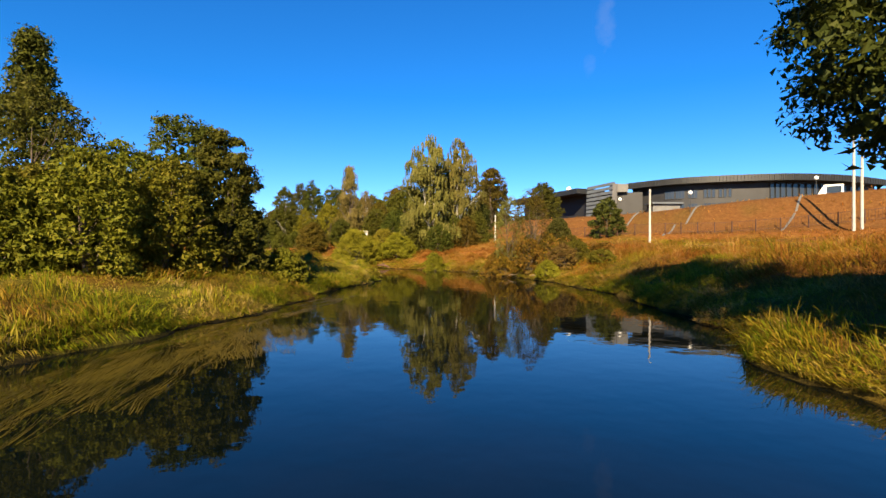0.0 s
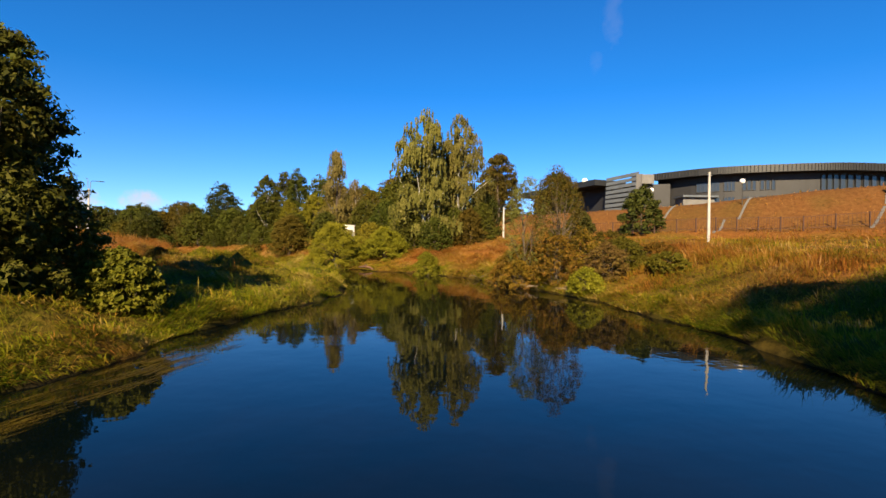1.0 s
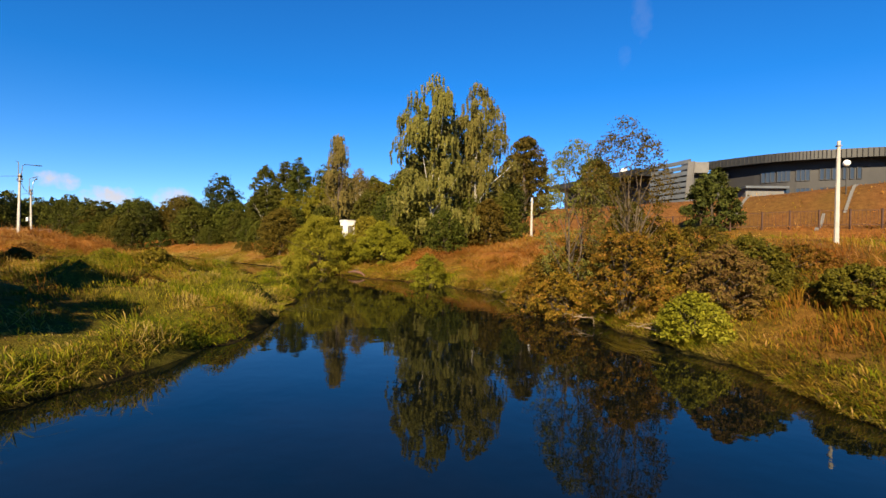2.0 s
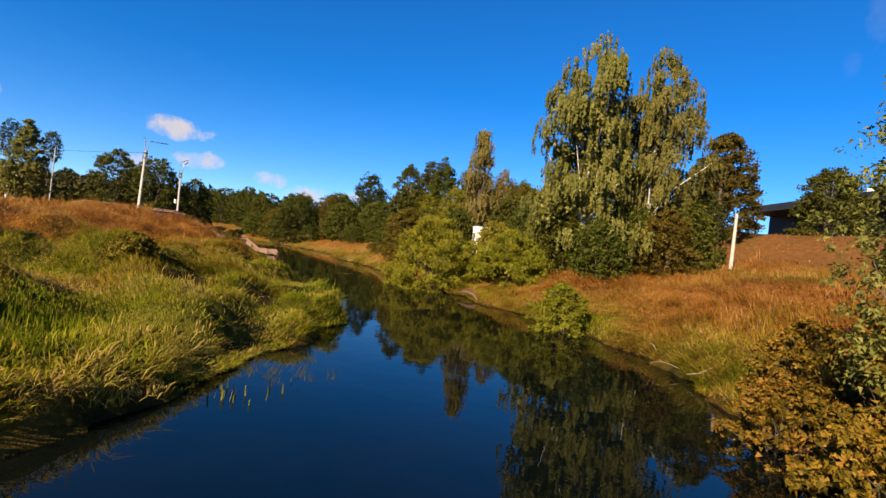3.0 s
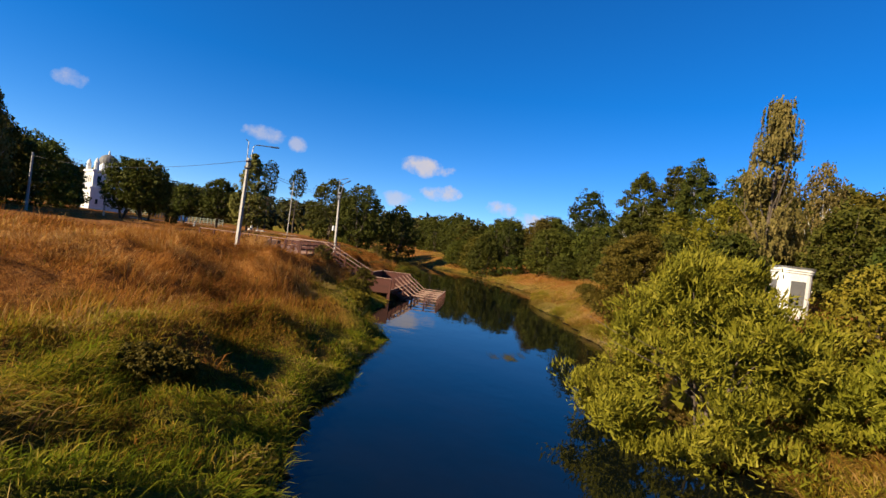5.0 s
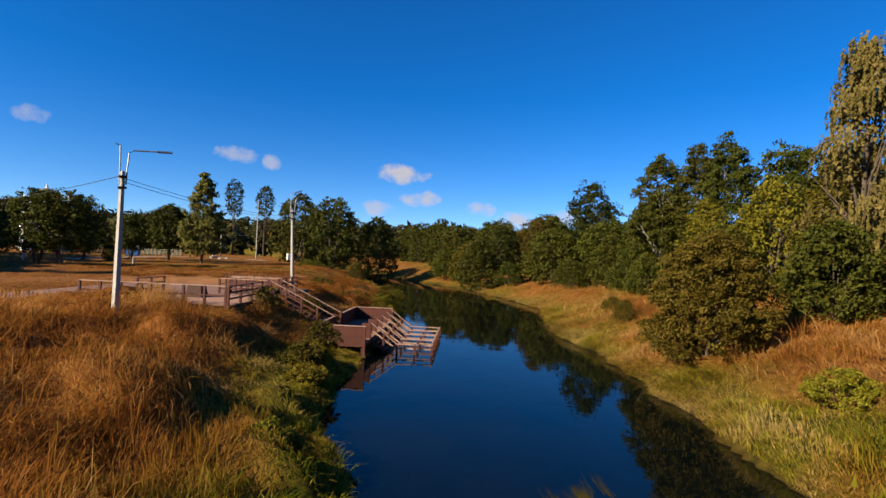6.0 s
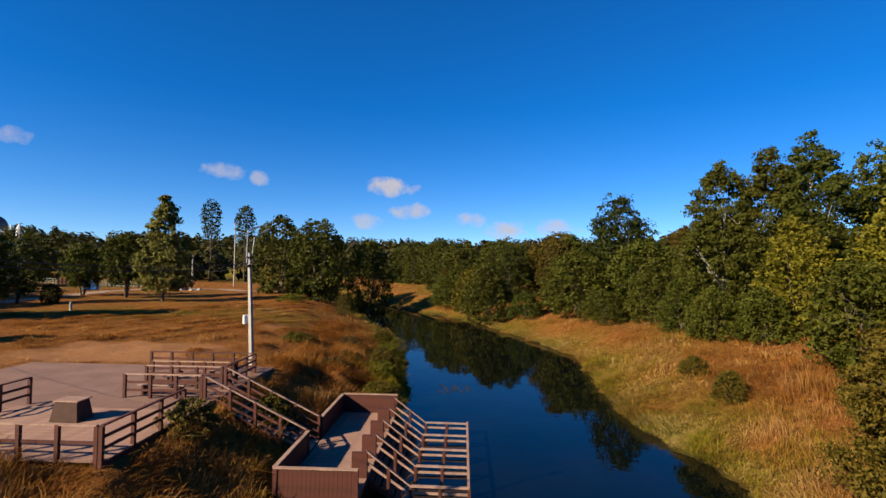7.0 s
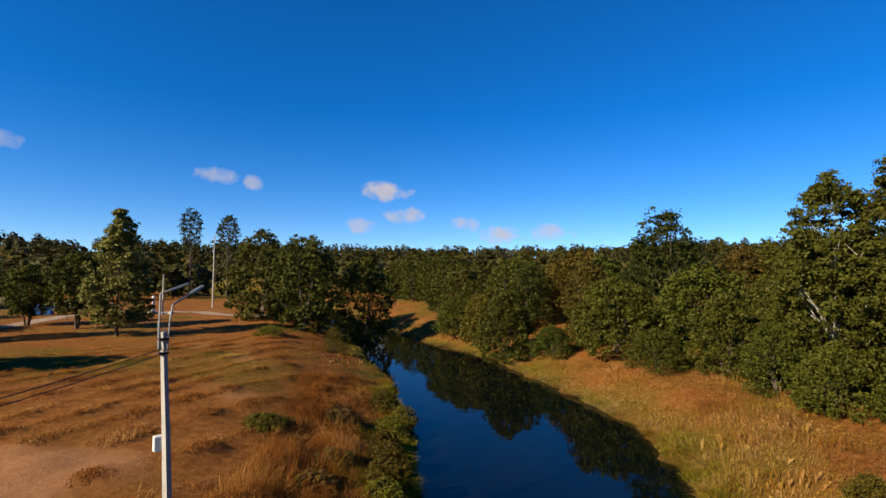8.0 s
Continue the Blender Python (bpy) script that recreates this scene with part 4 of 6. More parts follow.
# along the near left bank
one_tree("alder_tree", -14.9, 28.6, 9.0, 3.6, 0.2, 21000, 0.17, "round", ALDER, BARK, "leafy dark green alder standing on the grassy bank", seed=2, count=135, bough=0.2, stems=2, thick=0.018)
one_tree("alder_tree", -11.7, 26.6, 8.1, 2.9, 0.0, 18000, 0.16, "dome", ALDER, BARK, "rounded olive-green alder leaning over the meadow", seed=3, count=125, bough=0.2, stems=2, thick=0.018)
one_tree("maple_tree", -23.6, 27.5, 14.2, 4.2, 0.5, 18000, 0.2, "cone", ALDER, BARK, "dark broad-leaved tree at the river bank", seed=4, thick=0.018)
one_tree("willow_tree", -19.0, 22.5, 9.2, 3.0, 1.0, 9000, 0.15, "round", FARWILLOW, BARK, "grey-green willow with thin open crown", core=0.0, seed=5, thick=0.018)
for i, (x, y, h, r) in enumerate([(-14.2, 19.6, 5.6, 2.8), (-13.0, 23.0, 5.8, 2.7), (-16.5, 24.5, 6.6, 2.8), (-17.0, 18.0, 4.8, 2.6), (-8.9, 28.8, 2.0, 1.4), (-12.8, 30.5, 3.6, 2.2), (-17.5, 20.5, 5.0, 2.6), (-18.5, 28.5, 5.5, 3.0)]):
    one_tree("bush", x, y, h, r, 0.0, 11000, 0.15, "dome", BUSHGREEN, BARK, "dense green bush below the alders", "bush", 10 + i, "bushes below the alders", stems=4, limbs=10)

# near right bank: the shading willow, and unseen trees and bush added for shade
one_tree("willow_tree", 11.4, 7.8, 14.6, 4.2, 3.4, 64000, 0.13, "round", DARKALDER, BARK, "tall dark willow overhanging the river bank", seed=20, bough=0.2, count=210, core=1.3)
one_tree("willow_tree", 20.5, 5.0, 9.0, 4.0, 1.0, 7000, 0.26, "round", ALDER, BARK, "unseen willow added to shade the bank", seed=21)
one_tree("bush", 11.7, 5.8, 4.4, 2.0, 0.0, 9000, 0.2, "dome", ALDER, BARK, "unseen dense bush added to shade the bank", "bush", 26, stems=4)
one_tree("willow_tree", 24.5, 5.0, 9.0, 5.0, 1.0, 6000, 0.3, "round", ALDER, BARK, "unseen broad willow added to shade the bank", seed=22)

# these two stand out of view only to darken the willow and the bank
one_tree("willow_tree", 10.9, -4.5, 14.0, 3.2, 1.0, 12000, 0.30, "round", ALDER, BARK, "unseen tall willow added to shade the overhanging willow", seed=24)
one_tree("willow_tree", 12.6, 1.2, 9.0, 2.6, 0.3, 9000, 0.26, "round", ALDER, BARK, "unseen leafy willow added to shade the river bank", seed=23)

# autumn shrubs on the right bank
for i, (x, y, h, r, mat) in enumerate([(8.8, 46.9, 3.6, 2.1, RUST), (11.0, 49.6, 3.5, 2.2, RUST), (7.4, 51.2, 3.2, 2.0, RUST), (13.2, 46.0, 2.2, 2.0, OLIVE), (14.0, 52.0, 2.3, 2.1, OLIVE),
        (6.4, 54.4, 2.2, 1.5, RUST), (16.6, 48.8, 1.2, 1.7, RUST), (11.6, 44.4, 2.3, 1.7, BROWN), (10.2, 53.5, 3.2, 2.0, OLIVE), (14.6, 42.4, 1.3, 1.5, OLIVE), (6.6, 49.4, 2.4, 1.5, RUST), (5.6, 52.2, 2.0, 1.4, RUST)]):
    one_tree("bush", x, y, h, r, 0.0, 11500, 0.092, "dome", mat, BARK, "yellow and rust-brown autumn shrub at the waterside", "bush", 30 + i, "autumn shrubs on the bank", core=0.5, stems=7, limbs=40, thick=0.012, bough=0.16, count=100)
one_tree("willow_bush", 9.9, 43.0, 1.5, 1.3, 0.0, 7000, 0.10, "dome", WILLOW, BARK, "leafy yellow-green willow bush overhanging the water", "bush", 47, stems=6, limbs=16, thick=0.014)
one_tree("willow_tree", 7.4, 50.4, 7.9, 2.0, 1.2, 11000, 0.085, "round", BIRCH, BARK, "thin young willow with sparse grey-green leaves", core=0.0, seed=45, stems=3, limbs=30, thick=0.012)
one_tree("willow_tree", 9.2, 48.7, 8.1, 2.2, 1.8, 10000, 0.085, "round", OLIVE, BARK, "slender tree with sparse reddish leaves", core=0.0, seed=46, stems=2, limbs=34, thick=0.014)

# the big birches and what stands round them
one_tree("birch_tree", -2.6, 81.0, 19.8, 6.2, 2.2, 60000, 0.20, "birch", BIRCH, WHITEBARK, "tall weeping birch with yellowish-green leaves", seed=50, weep=1.5, limbs=15, bough=0.14, count=170, thick=0.016, group="weeping birches")
one_tree("birch_tree", 2.1, 85.4, 18.8, 5.4, 2.2, 50000, 0.20, "birch", BIRCH, WHITEBARK, "broad weeping birch with hanging twigs", seed=51, weep=1.6, limbs=15, bough=0.15, count=160, thick=0.016, group="weeping birches")
one_tree("maple_tree", 9.6, 105.0, 12.6, 5.0, 0.3, 20000, 0.28, "dome", MAPLE, BARK, "dense dark round maple behind the birches", seed=52, count=150)
for i, (x, y, h, r, mat) in enumerate([(-6.2, 84.5, 5.5, 2.8, BUSHGREEN), (-1.0, 78.6, 4.5, 2.6, ALDER), (3.6, 80.6, 5.0, 2.6, OLIVE), (5.6, 84.8, 5.5, 2.6, ALDER), (-4.0, 81.0, 5.4, 2.8, ALDER), (1.4, 83.0, 5.6, 2.8, ALDER), (-9.0, 90.0, 6.5, 3.2, ALDER), (6.6, 92.0, 7.5, 3.2, DARKALDER)]):
    one_tree("bush", x, y, h, r, 0.0, 7000, 0.19, "dome", mat, BARK, "green undergrowth bush at the foot of the birches", "bush", 55 + i, "undergrowth at the birches", stems=4, limbs=10)
one_tree("bush", -1.2, 65.2, 3.0, 1.7, 0.0, 13000, 0.09, "dome", WILLOW, BARK, "small round green willow bush at the water", "bush", 62, stems=6, limbs=14, thick=0.016, count=80)
one_tree("willow_bush", -14.0, 78.0, 6.5, 4.6, 0.0, 44000, 0.19, "dome", WILLOW, BARK, "large rounded bright green willow bush over the water", "bush", 63, stems=6, limbs=22, count=110, upright=0.5, aspect=0.3)
one_tree("willow_bush", -7.6, 78.6, 4.2, 3.4, 0.0, 32000, 0.18, "dome", WILLOW, BARK, "spreading green willow bush beside the booth", "bush", 64, stems=6, limbs=18, count=95, upright=0.5, aspect=0.3)
one_tree("willow_bush", -10.4, 83.0, 4.6, 3.0, 0.0, 9000, 0.15, "dome", WILLOW, BARK, "green willow bush behind the waterside bushes", "bush", 66, stems=6, limbs=18)
one_tree("bush", -27.4, 98.2, 6.7, 3.9, 0.0, 42000, 0.14, "dome", OLIVE, BARK, "large dome-shaped dark green bush on the meadow", "bush", 65, stems=6, limbs=22, count=150)
for i, (x, y, h, r, mat) in enumerate([(-15.8, 87.0, 3.0, 2.4, WILLOW), (-10.0, 95.0, 7.0, 3.6, ALDER), (-23.0, 106.0, 6.0, 3.2, ALDER), (-15.5, 105.5, 7.5, 3.6, ALDER), (-5.5, 97.0, 8.0, 3.8, WILLOW),
        (-31.5, 113.5, 6.5, 3.4, ALDER), (-29.5, 120.0, 10.0, 4.2, WILLOW), (-36.5, 124.5, 9.5, 3.8, WILLOW), (-24.0, 117.0, 10.5, 4.0, OLIVE), (-16.0, 114.0, 9.0, 4.2, OLIVE)]):
    one_tree("bush", x, y, h, r, 0.0, 7000, 0.26, "dome", mat, BARK, "tall green thicket bush on the far bank", "bush", 70 + i, "thicket on the far bank", stems=4, limbs=10)
one_tree("birch_tree", -22.4, 110.9, 18.4, 4.8, 0.6, 19000, 0.24, "cone", GOLD, BARK, "tall slender yellowing birch above the thicket", seed=90, core=0.45, weep=1.9, limbs=26, thick=0.014, bough=0.2, count=78)
one_tree("birch_tree", -18.8, 112.5, 12.4, 2.6, 2.0, 5000, 0.25, "birch", GOLD, WHITEBARK, "smaller yellowing birch above the thicket", core=0.0, seed=91, weep=1.2, thick=0.014)
for i, (x, y, h, r) in enumerate([(-43.2, 128.4, 15.9, 2.2), (-39.6, 129.8, 16.3, 2.0), (-36.0, 128.6, 16.0, 2.0), (-44.9, 131.5, 12.0, 2.6)]):
    one_tree("birch_tree", x, y, h, r + 2.9, 0.2, 24000, 0.24, "egg", FARWILLOW, WHITEBARK, "tall leafy birch in a grove on the far bank", "tree", 95 + i, "birch grove", limbs=20, thick=0.009, bough=0.2, count=150)
one_tree("pine_tree", -31.0, 133.0, 15.5, 4.4, 6.0, 6000, 0.34, "spread", ALDER, BARK, "dark spreading tree behind the birch grove", seed=100)

for i, (x, y, h, r) in enumerate([(-42.6, 123.6, 4.6, 2.8), (-46.6, 127.4, 5.6, 3.0), (-38.4, 121.6, 4.4, 2.6)]):
    one_tree("bush", x, y, h, r, 0.0, 7000, 0.18, "dome", ALDER, BARK, "green bush at the foot of the birch grove", "bush", 180 + i, "bushes at the birch grove", stems=4, limbs=10)

# shrubs in the meadows
for i, (x, y, h, r, mat) in enumerate([(-10.2, 44.8, 0.9, 0.9, RUST), (-21.4, 63.8, 0.9, 0.9, OLIVE), (-40.0, 111.0, 1.6, 1.2, OLIVE), (-36.5, 106.5, 2.2, 1.1, OLIVE), (-92.0, 116.5, 4.2, 1.9, OLIVE), (-20.6, 49.6, 1.2, 1.0, OLIVE), (-51.8, 93.2, 1.5, 1.2, OLIVE), (-55.6, 96.2, 1.6, 1.3, BUSHGREEN), (-60.0, 99.8, 2.0, 1.5, OLIVE), (-64.6, 103.6, 1.8, 1.5, BUSHGREEN), (-70.0, 107.2, 2.0, 1.6, OLIVE), (-66.0, 106.0, 1.8, 1.4, OLIVE)]):
    one_tree("bush", x, y, h * 0.8, r, 0.0, 3000, 0.09, "dome", mat, BARK, "low shrub among the meadow grass", "bush", 110 + i, "meadow shrubs", stems=5, limbs=8, thick=0.016)

for i, (x, y, h, r, mat) in enumerate([(-14.9, 52.2, 1.0, 1.1, WILLOW), (-16.2, 58.9, 0.7, 1.0, WILLOW), (-18.2, 57.4, 0.7, 1.0, OLIVE), (-21.6, 63.3, 0.7, 1.0, OLIVE), 
        (-31.0, 74.2, 0.8, 1.1, WILLOW), (-38.4, 79.2, 1.4, 1.3, OLIVE), (-36.6, 78.4, 1.0, 1.1, WILLOW), (-39.9, 80.9, 1.3, 1.0, OLIVE), (-20.5, 92.0, 1.5, 1.6, WILLOW),
        (-47.6, 81.2, 1.3, 1.3, BROWN), (-49.8, 85.4, 1.5, 1.2, OLIVE), (-57.0, 97.2, 1.4, 1.2, OLIVE),
        (-58.6, 94.2, 0.9, 1.4, BROWN), (-60.6, 96.6, 1.0, 1.5, BROWN), (-62.2, 101.2, 1.5, 1.3, OLIVE), (-66.0, 95.2, 0.7, 1.8, OLIVE), (-66.4, 100.6, 0.8, 1.5, BROWN), (-70.4, 107.6, 1.6, 1.4, OLIVE), (-99.6, 111.5, 1.3, 3.0, BUSHGREEN)]):
    one_tree("bush", x, y, h, r, 0.0, 5000, 0.08, "dome", mat, BARK, "leafy tangled shrub in the tall grass of the bank", "bush", 220 + i, "shrubs of the rough bank", stems=5, limbs=8, thick=0.012, count=46)

# the field
one_tree("birch_tree", -112.4, 96.8, 16.6, 5.6, 1.6, 16000, 0.36, "cone", BIRCH, BARK, "tall pointed birch standing in the dry field", seed=130, thick=0.014, bough=0.17, count=130)
one_tree("linden_tree", -124.7, 94.3, 10.8, 4.2, 2.0, 7000, 0.36, "round", ALDER, BARK, "two-stemmed tree in the dry field", seed=131, stems=2)
for i, (x, y, h, r) in enumerate([(-96.2, 75.2, 9.6, 3.9), (-98.8, 72.9, 9.8, 3.7), (-119.0, 79.9, 10.6, 4.2), (-133.0, 89.5, 9.0, 3.6)]):
    one_tree("linden_tree", x, y, h, r, 1.5, 5000, 0.34, "round", ALDER, BARK, "rounded green tree at the edge of the field", "tree", 133 + i, "trees in the field", stems=2)
one_tree("bush", -116.0, 83.5, 2.8, 1.5, 0.0, 1500, 0.25, "round", ALDER, BARK, "dark bush under the field trees", "bush", 140, stems=4)
one_tree("birch_tree", -80.0, 57.6, 13.2, 3.3, 2.2, 7500, 0.30, "cone", BIRCH, WHITEBARK, "white-stemmed birch at the edge of the wood", seed=141, weep=1.2, thick=0.016)

# woods of whole trees, from a few grown ones
def wood(protos, places, seed):
    rs = np.random.RandomState(seed)
    for x, y, h in places:
        t0, h0 = protos[rs.randint(0, len(protos))]
        z = height_at(x, y)
        s = h / h0
        copy_thing(t0, Matrix.LocRotScale((x, y, z - 0.1), Euler((0, 0, rs.uniform(0, 6.28))), (s * rs.uniform(0.9, 1.2), s * rs.uniform(0.9, 1.2), s)))


def proto(name, x, y, h, r, low, leaves, size, shape, mat, seed, label, group, **more):
    return one_tree(name, x, y, h, r, low, leaves, size, shape, mat, BARK, label, "tree", seed, group, **more), h


FAR_WILLOW = [proto("willow_tree", -106.2, 119.8, 14.4, 5.6, 0.0, 6500, 0.46, "round", FARWILLOW, 150, "large rounded willow at the river bend", "willows at the river bend", stems=2),
    proto("willow_tree", -105.0, 130.0, 13.5, 5.4, 0.0, 5000, 0.48, "round", FARWILLOW, 151, "large rounded willow at the river bend", "willows at the river bend", stems=2)]
wood(FAR_WILLOW, [(-118.5, 118.5, 14.5), (-121, 127, 13), (-98.5, 148.5, 11), (-106, 152, 11), (-114, 157, 12), (-90, 150, 10.5), (-128, 168, 12), (-140, 172, 13), (-150, 176, 12)], 5)
FAR_ALDER = [proto("alder_tree", -61.0, 142.5, 15.6, 6.4, 0.0, 9500, 0.36, "dome", DARKALDER, 152, "tall dark green alder on the far bank", "alders on the far bank", stems=3, count=150),
    proto("alder_tree", -64.0, 136.4, 8.8, 6.2, 0.0, 9500, 0.32, "dome", ALDER, 153, "broad dark green alder on the far bank", "alders on the far bank", stems=4, count=150),
    proto("alder_tree", -77.5, 132.8, 9.0, 4.4, 0.0, 8500, 0.30, "dome", FARWILLOW, 154, "grey-green willow on the far bank", "alders on the far bank", stems=3),
    proto("birch_tree", -69.5, 140.0, 10.5, 4.2, 0.3, 9000, 0.27, "egg", MAPLE, 155, "brownish-green young tree on the far bank", "alders on the far bank", stems=2),
    proto("willow_tree", -86.0, 139.0, 8.0, 4.6, 0.0, 9000, 0.27, "dome", OLIVE, 156, "olive-green willow bush on the far bank", "alders on the far bank", stems=4)]
wood(FAR_ALDER, [(-51.5, 132, 7.5), (-49, 138, 8), (-55.5, 139, 9.5), (-93.5, 141, 6.5), (-92, 143, 8), (-72, 148, 11), (-84, 147, 10), (-98, 148, 9.5), (-66, 151, 12), (-54, 148, 11), (-46, 144, 8),
    (-79, 155, 12), (-92, 156, 11), (-57.5, 131.5, 4.2), (-71, 133.8, 3.8), (-45.5, 134.5, 5.5), (-38, 147, 9)], 6)
wood(FAR_ALDER + FAR_WILLOW, [(-95, 47, 15), (-104, 52, 16), (-112, 45, 17), (-90, 40, 16), (-120, 56, 15), (-128, 50, 17), (-135, 62, 14), (-100, 38, 17), (-145, 55, 16), (-84, 46, 14), (-153, 66, 13)], 7)
for i, (x, y, h) in enumerate([(-184.3, 127.9, 24.5), (-177.1, 135.4, 23.0)]):
    one_tree("pine_tree", x, y, h, 3.4, 13.0, 2600, 0.42, "round", SPRUCE, BARK, "tall pine with a high open crown beyond the field", "tree", 170 + i, "pines beyond the field", thick=0.012, core=0.3)
wood(FAR_ALDER, [(10, 118, 10), (0, 122, 11), (-10, 124, 10), (22, 112, 9), (-52, 152, 11), (-30, 148, 11), (-20, 130, 10), (-14, 140, 12)], 8)


def far_woods():
    """Forest on the rising land all round, too far to count."""
    rs = np.random.RandomState(77)
    n = 5200
    a, dist = rs.uniform(0, 2 * math.pi, n), 140 + 560 * rs.uniform(0, 1, n) ** 0.8
    x, y = -30 + np.cos(a) * dist, 90 + np.sin(a) * dist
    z, dry, bare, wet, d, left, u = lay_of_land(x, y)
    ok = (~wet) & (d > 6) & ((y > 150 + 0.15 * np.abs(x)) | (x < -185)) & (y > -40) & ~((x > 15) & (y < 260))
    x, y, z, dist = x[ok], y[ok], z[ok], dist[ok]
    m, per = len(x), 64
    h, r = rs.uniform(8, 15, m), rs.uniform(3, 5.5, m)
    p = unit(rs.normal(0, 1, (m * per, 3))) * (rs.uniform(0.5, 1, m * per) ** 0.4)[:, None]
    c = np.column_stack([np.repeat(x, per) + p[:, 0] * np.repeat(r, per), np.repeat(y, per) + p[:, 1] * np.repeat(r, per), np.repeat(z, per) + np.repeat(h, per) * (0.55 + 0.5 * p[:, 2])])
    face = unit(p + np.array([0, 0, 0.5]) + rs.normal(0, 0.4, p.shape))
    v = leaf_quads(c, unit(np.cross(face, rs.normal(0, 1, c.shape))), face, 2.5, rs, 0.8)
    ob = link("far_woods", raw_mesh("far_woods", v, np.arange(len(v)).reshape(-1, 3), 3, FARLEAF))
    tagged(ob, "dense mixed forest on the distant rising land", "forest", kind="stuff")
    return m


FARLEAF = foliage("far forest leaves", [(0.020, 0.026, 0.007), (0.042, 0.048, 0.011), (0.07, 0.068, 0.017), (0.11, 0.085, 0.025)], 0.12)
COUNT["woods"] = far_woods()


# ---- street lamps, poles and wires ----
def lamp_pole(name, x, y, top, lean, label, pipes, box_at=None, base=None):
    """A tapered concrete pole; pipes: bent steel arms as lists of points from the pole's head, each with a lamp at its end or not."""
    z = height_at(x, y) if base is None else base
    t = thing(name, x, y, z, label, "lamp post", "lamp posts")
    v, f = [], []
    h = top - z
    tube(v, f, [(0, 0, -0.5), (lean[0] * 0.5, lean[1] * 0.5, h * 0.5), (lean[0], lean[1], h)], [0.165, 0.135, 0.10], 4)
    link("pole", mesh_of("pole", v, f, CONCRETE), t)
    head = Vector((lean[0], lean[1], h))
    for pts, lamp in pipes:
        v, f = [], []
        line = [head + Vector(p) for p in pts]
        tube(v, f, line, [0.035] * len(line), 6)
        arm = link("arm", mesh_of("arm", v, f, STEEL), t)
        if lamp:
            d = (line[-1] - line[-2]).normalized()
            bm = bmesh.new()
            beam(bm, line[-1] - d * 0.1, line[-1] + d * 0.55, 0.20, 0.09)
            bmesh.ops.bevel(bm, geom=bm.edges[:], offset=0.03, segments=2, affect="EDGES")
            part("lamp_head", bm, STEEL, arm, "flat grey lamp head")
    for dz in (-0.25, -0.75):
        bm = bmesh.new()
        box(bm, head.x - 0.16, head.y - 0.16, head.z + dz - 0.04, head.x + 0.16, head.y + 0.16, head.z + dz + 0.04)
        part("clamp", bm, RUSTY, t)
    for dx in (-0.28, 0.28):
        bm = bmesh.new()
        bmesh.ops.create_cone(bm, cap_ends=True, segments=8, radius1=0.06, radius2=0.04, depth=0.16, matrix=Matrix.Translation(head + Vector((dx, 0, -0.55))))
        part("insulator", bm, CABLE, t)
    if box_at is not None:
        k = box_at / h
        bm = bmesh.new()
        box(bm, lean[0] * k - 0.40, lean[1] * k - 0.34, box_at - 0.27, lean[0] * k - 0.14, lean[1] * k + 0.0, box_at + 0.27)
        bmesh.ops.bevel(bm, geom=bm.edges[:], offset=0.02, segments=2, affect="EDGES")
        part("meter_box", bm, WHITEBOX, t, "white metal meter box")
    return t


lamp_pole("lamp_post", -43.75, 72.5, 9.7, (0.05, 0.05), "concrete lamp post with long steel arm on the grass slope",
    [([(-0.05, -0.10, -0.6), (-0.05, -0.10, 0.0), (-0.05, -0.12, 1.15), (-0.12, -0.28, 1.25)], False), ([(0.04, 0.14, -0.6), (0.04, 0.16, 0.1), (0.05, 0.22, 0.85), (0.08, 0.40, 1.0), (0.40, 1.35, 1.05)], True)])
lamp_pole("lamp_post", -57.2, 87.6, 9.75, (0.30, -0.45), "leaning concrete lamp post with two steel arms and meter box",
    [([(-0.05, -0.12, -0.6), (-0.05, -0.12, 0.3), (-0.1, -0.1, 1.35), (0.05, 0.25, 1.5)], True), ([(0.08, 0.12, -0.7), (0.10, 0.18, 0.4), (0.12, 0.25, 0.95), (-0.35, 1.05, 1.35)], True), ([(-0.14, -0.10, -0.6), (-0.15, -0.12, 0.35)], False)], box_at=2.75)


def plain_pole(name, x, y, top, r, label, mat, base=None, group="poles"):
    z = height_at(x, y) if base is None else base
    t = thing(name, x, y, z, label, "pole", group)
    v, f = [], []
    tube(v, f, [(0, 0, -0.5), (0, 0, (top - z) * 0.5), (0, 0, top - z)], [r, r * 0.85, r * 0.68], 8)
    link("shaft", mesh_of("shaft", v, f, mat), t)
    bm = bmesh.new()
    box(bm, -0.13, -0.13, top - z - 0.35, 0.13, 0.13, top - z - 0.27)
    part("bracket", bm, STEEL, t)
    return t


plain_pole("utility_pole", 9.0, 87.4, 9.3, 0.16, "short pale concrete pole beside the birches", CONCRETE)
plain_pole("utility_pole", 25.7, 59.9, 10.4, 0.15, "pale concrete pole in the tall meadow grass", CONCRETE)
for dx in (0.0, 1.15):
    plain_pole("utility_pole", 49.3 + dx, 58.5 + 0.2 * dx, 17.4, 0.18, "tall pale concrete pole of a pair on the slope", CONCRETE)
plain_pole("utility_pole", 62.0, 68.0, 18.0, 0.18, "grey lamp pole behind the pair of poles", STEEL)
for x, y, top in [(-85.4, 61.4, 10.2), (-113.6, 72.2, 9.6), (-101.0, 84.0, 4.2), (-150.0, 122.0, 19.0), (-142.0, 110.0, 10.5), (-30.0, 175.0, 16.5)]:
    plain_pole("utility_pole", x, y, top, 0.17, "pale concrete pole at the far side of the field", CONCRETE)


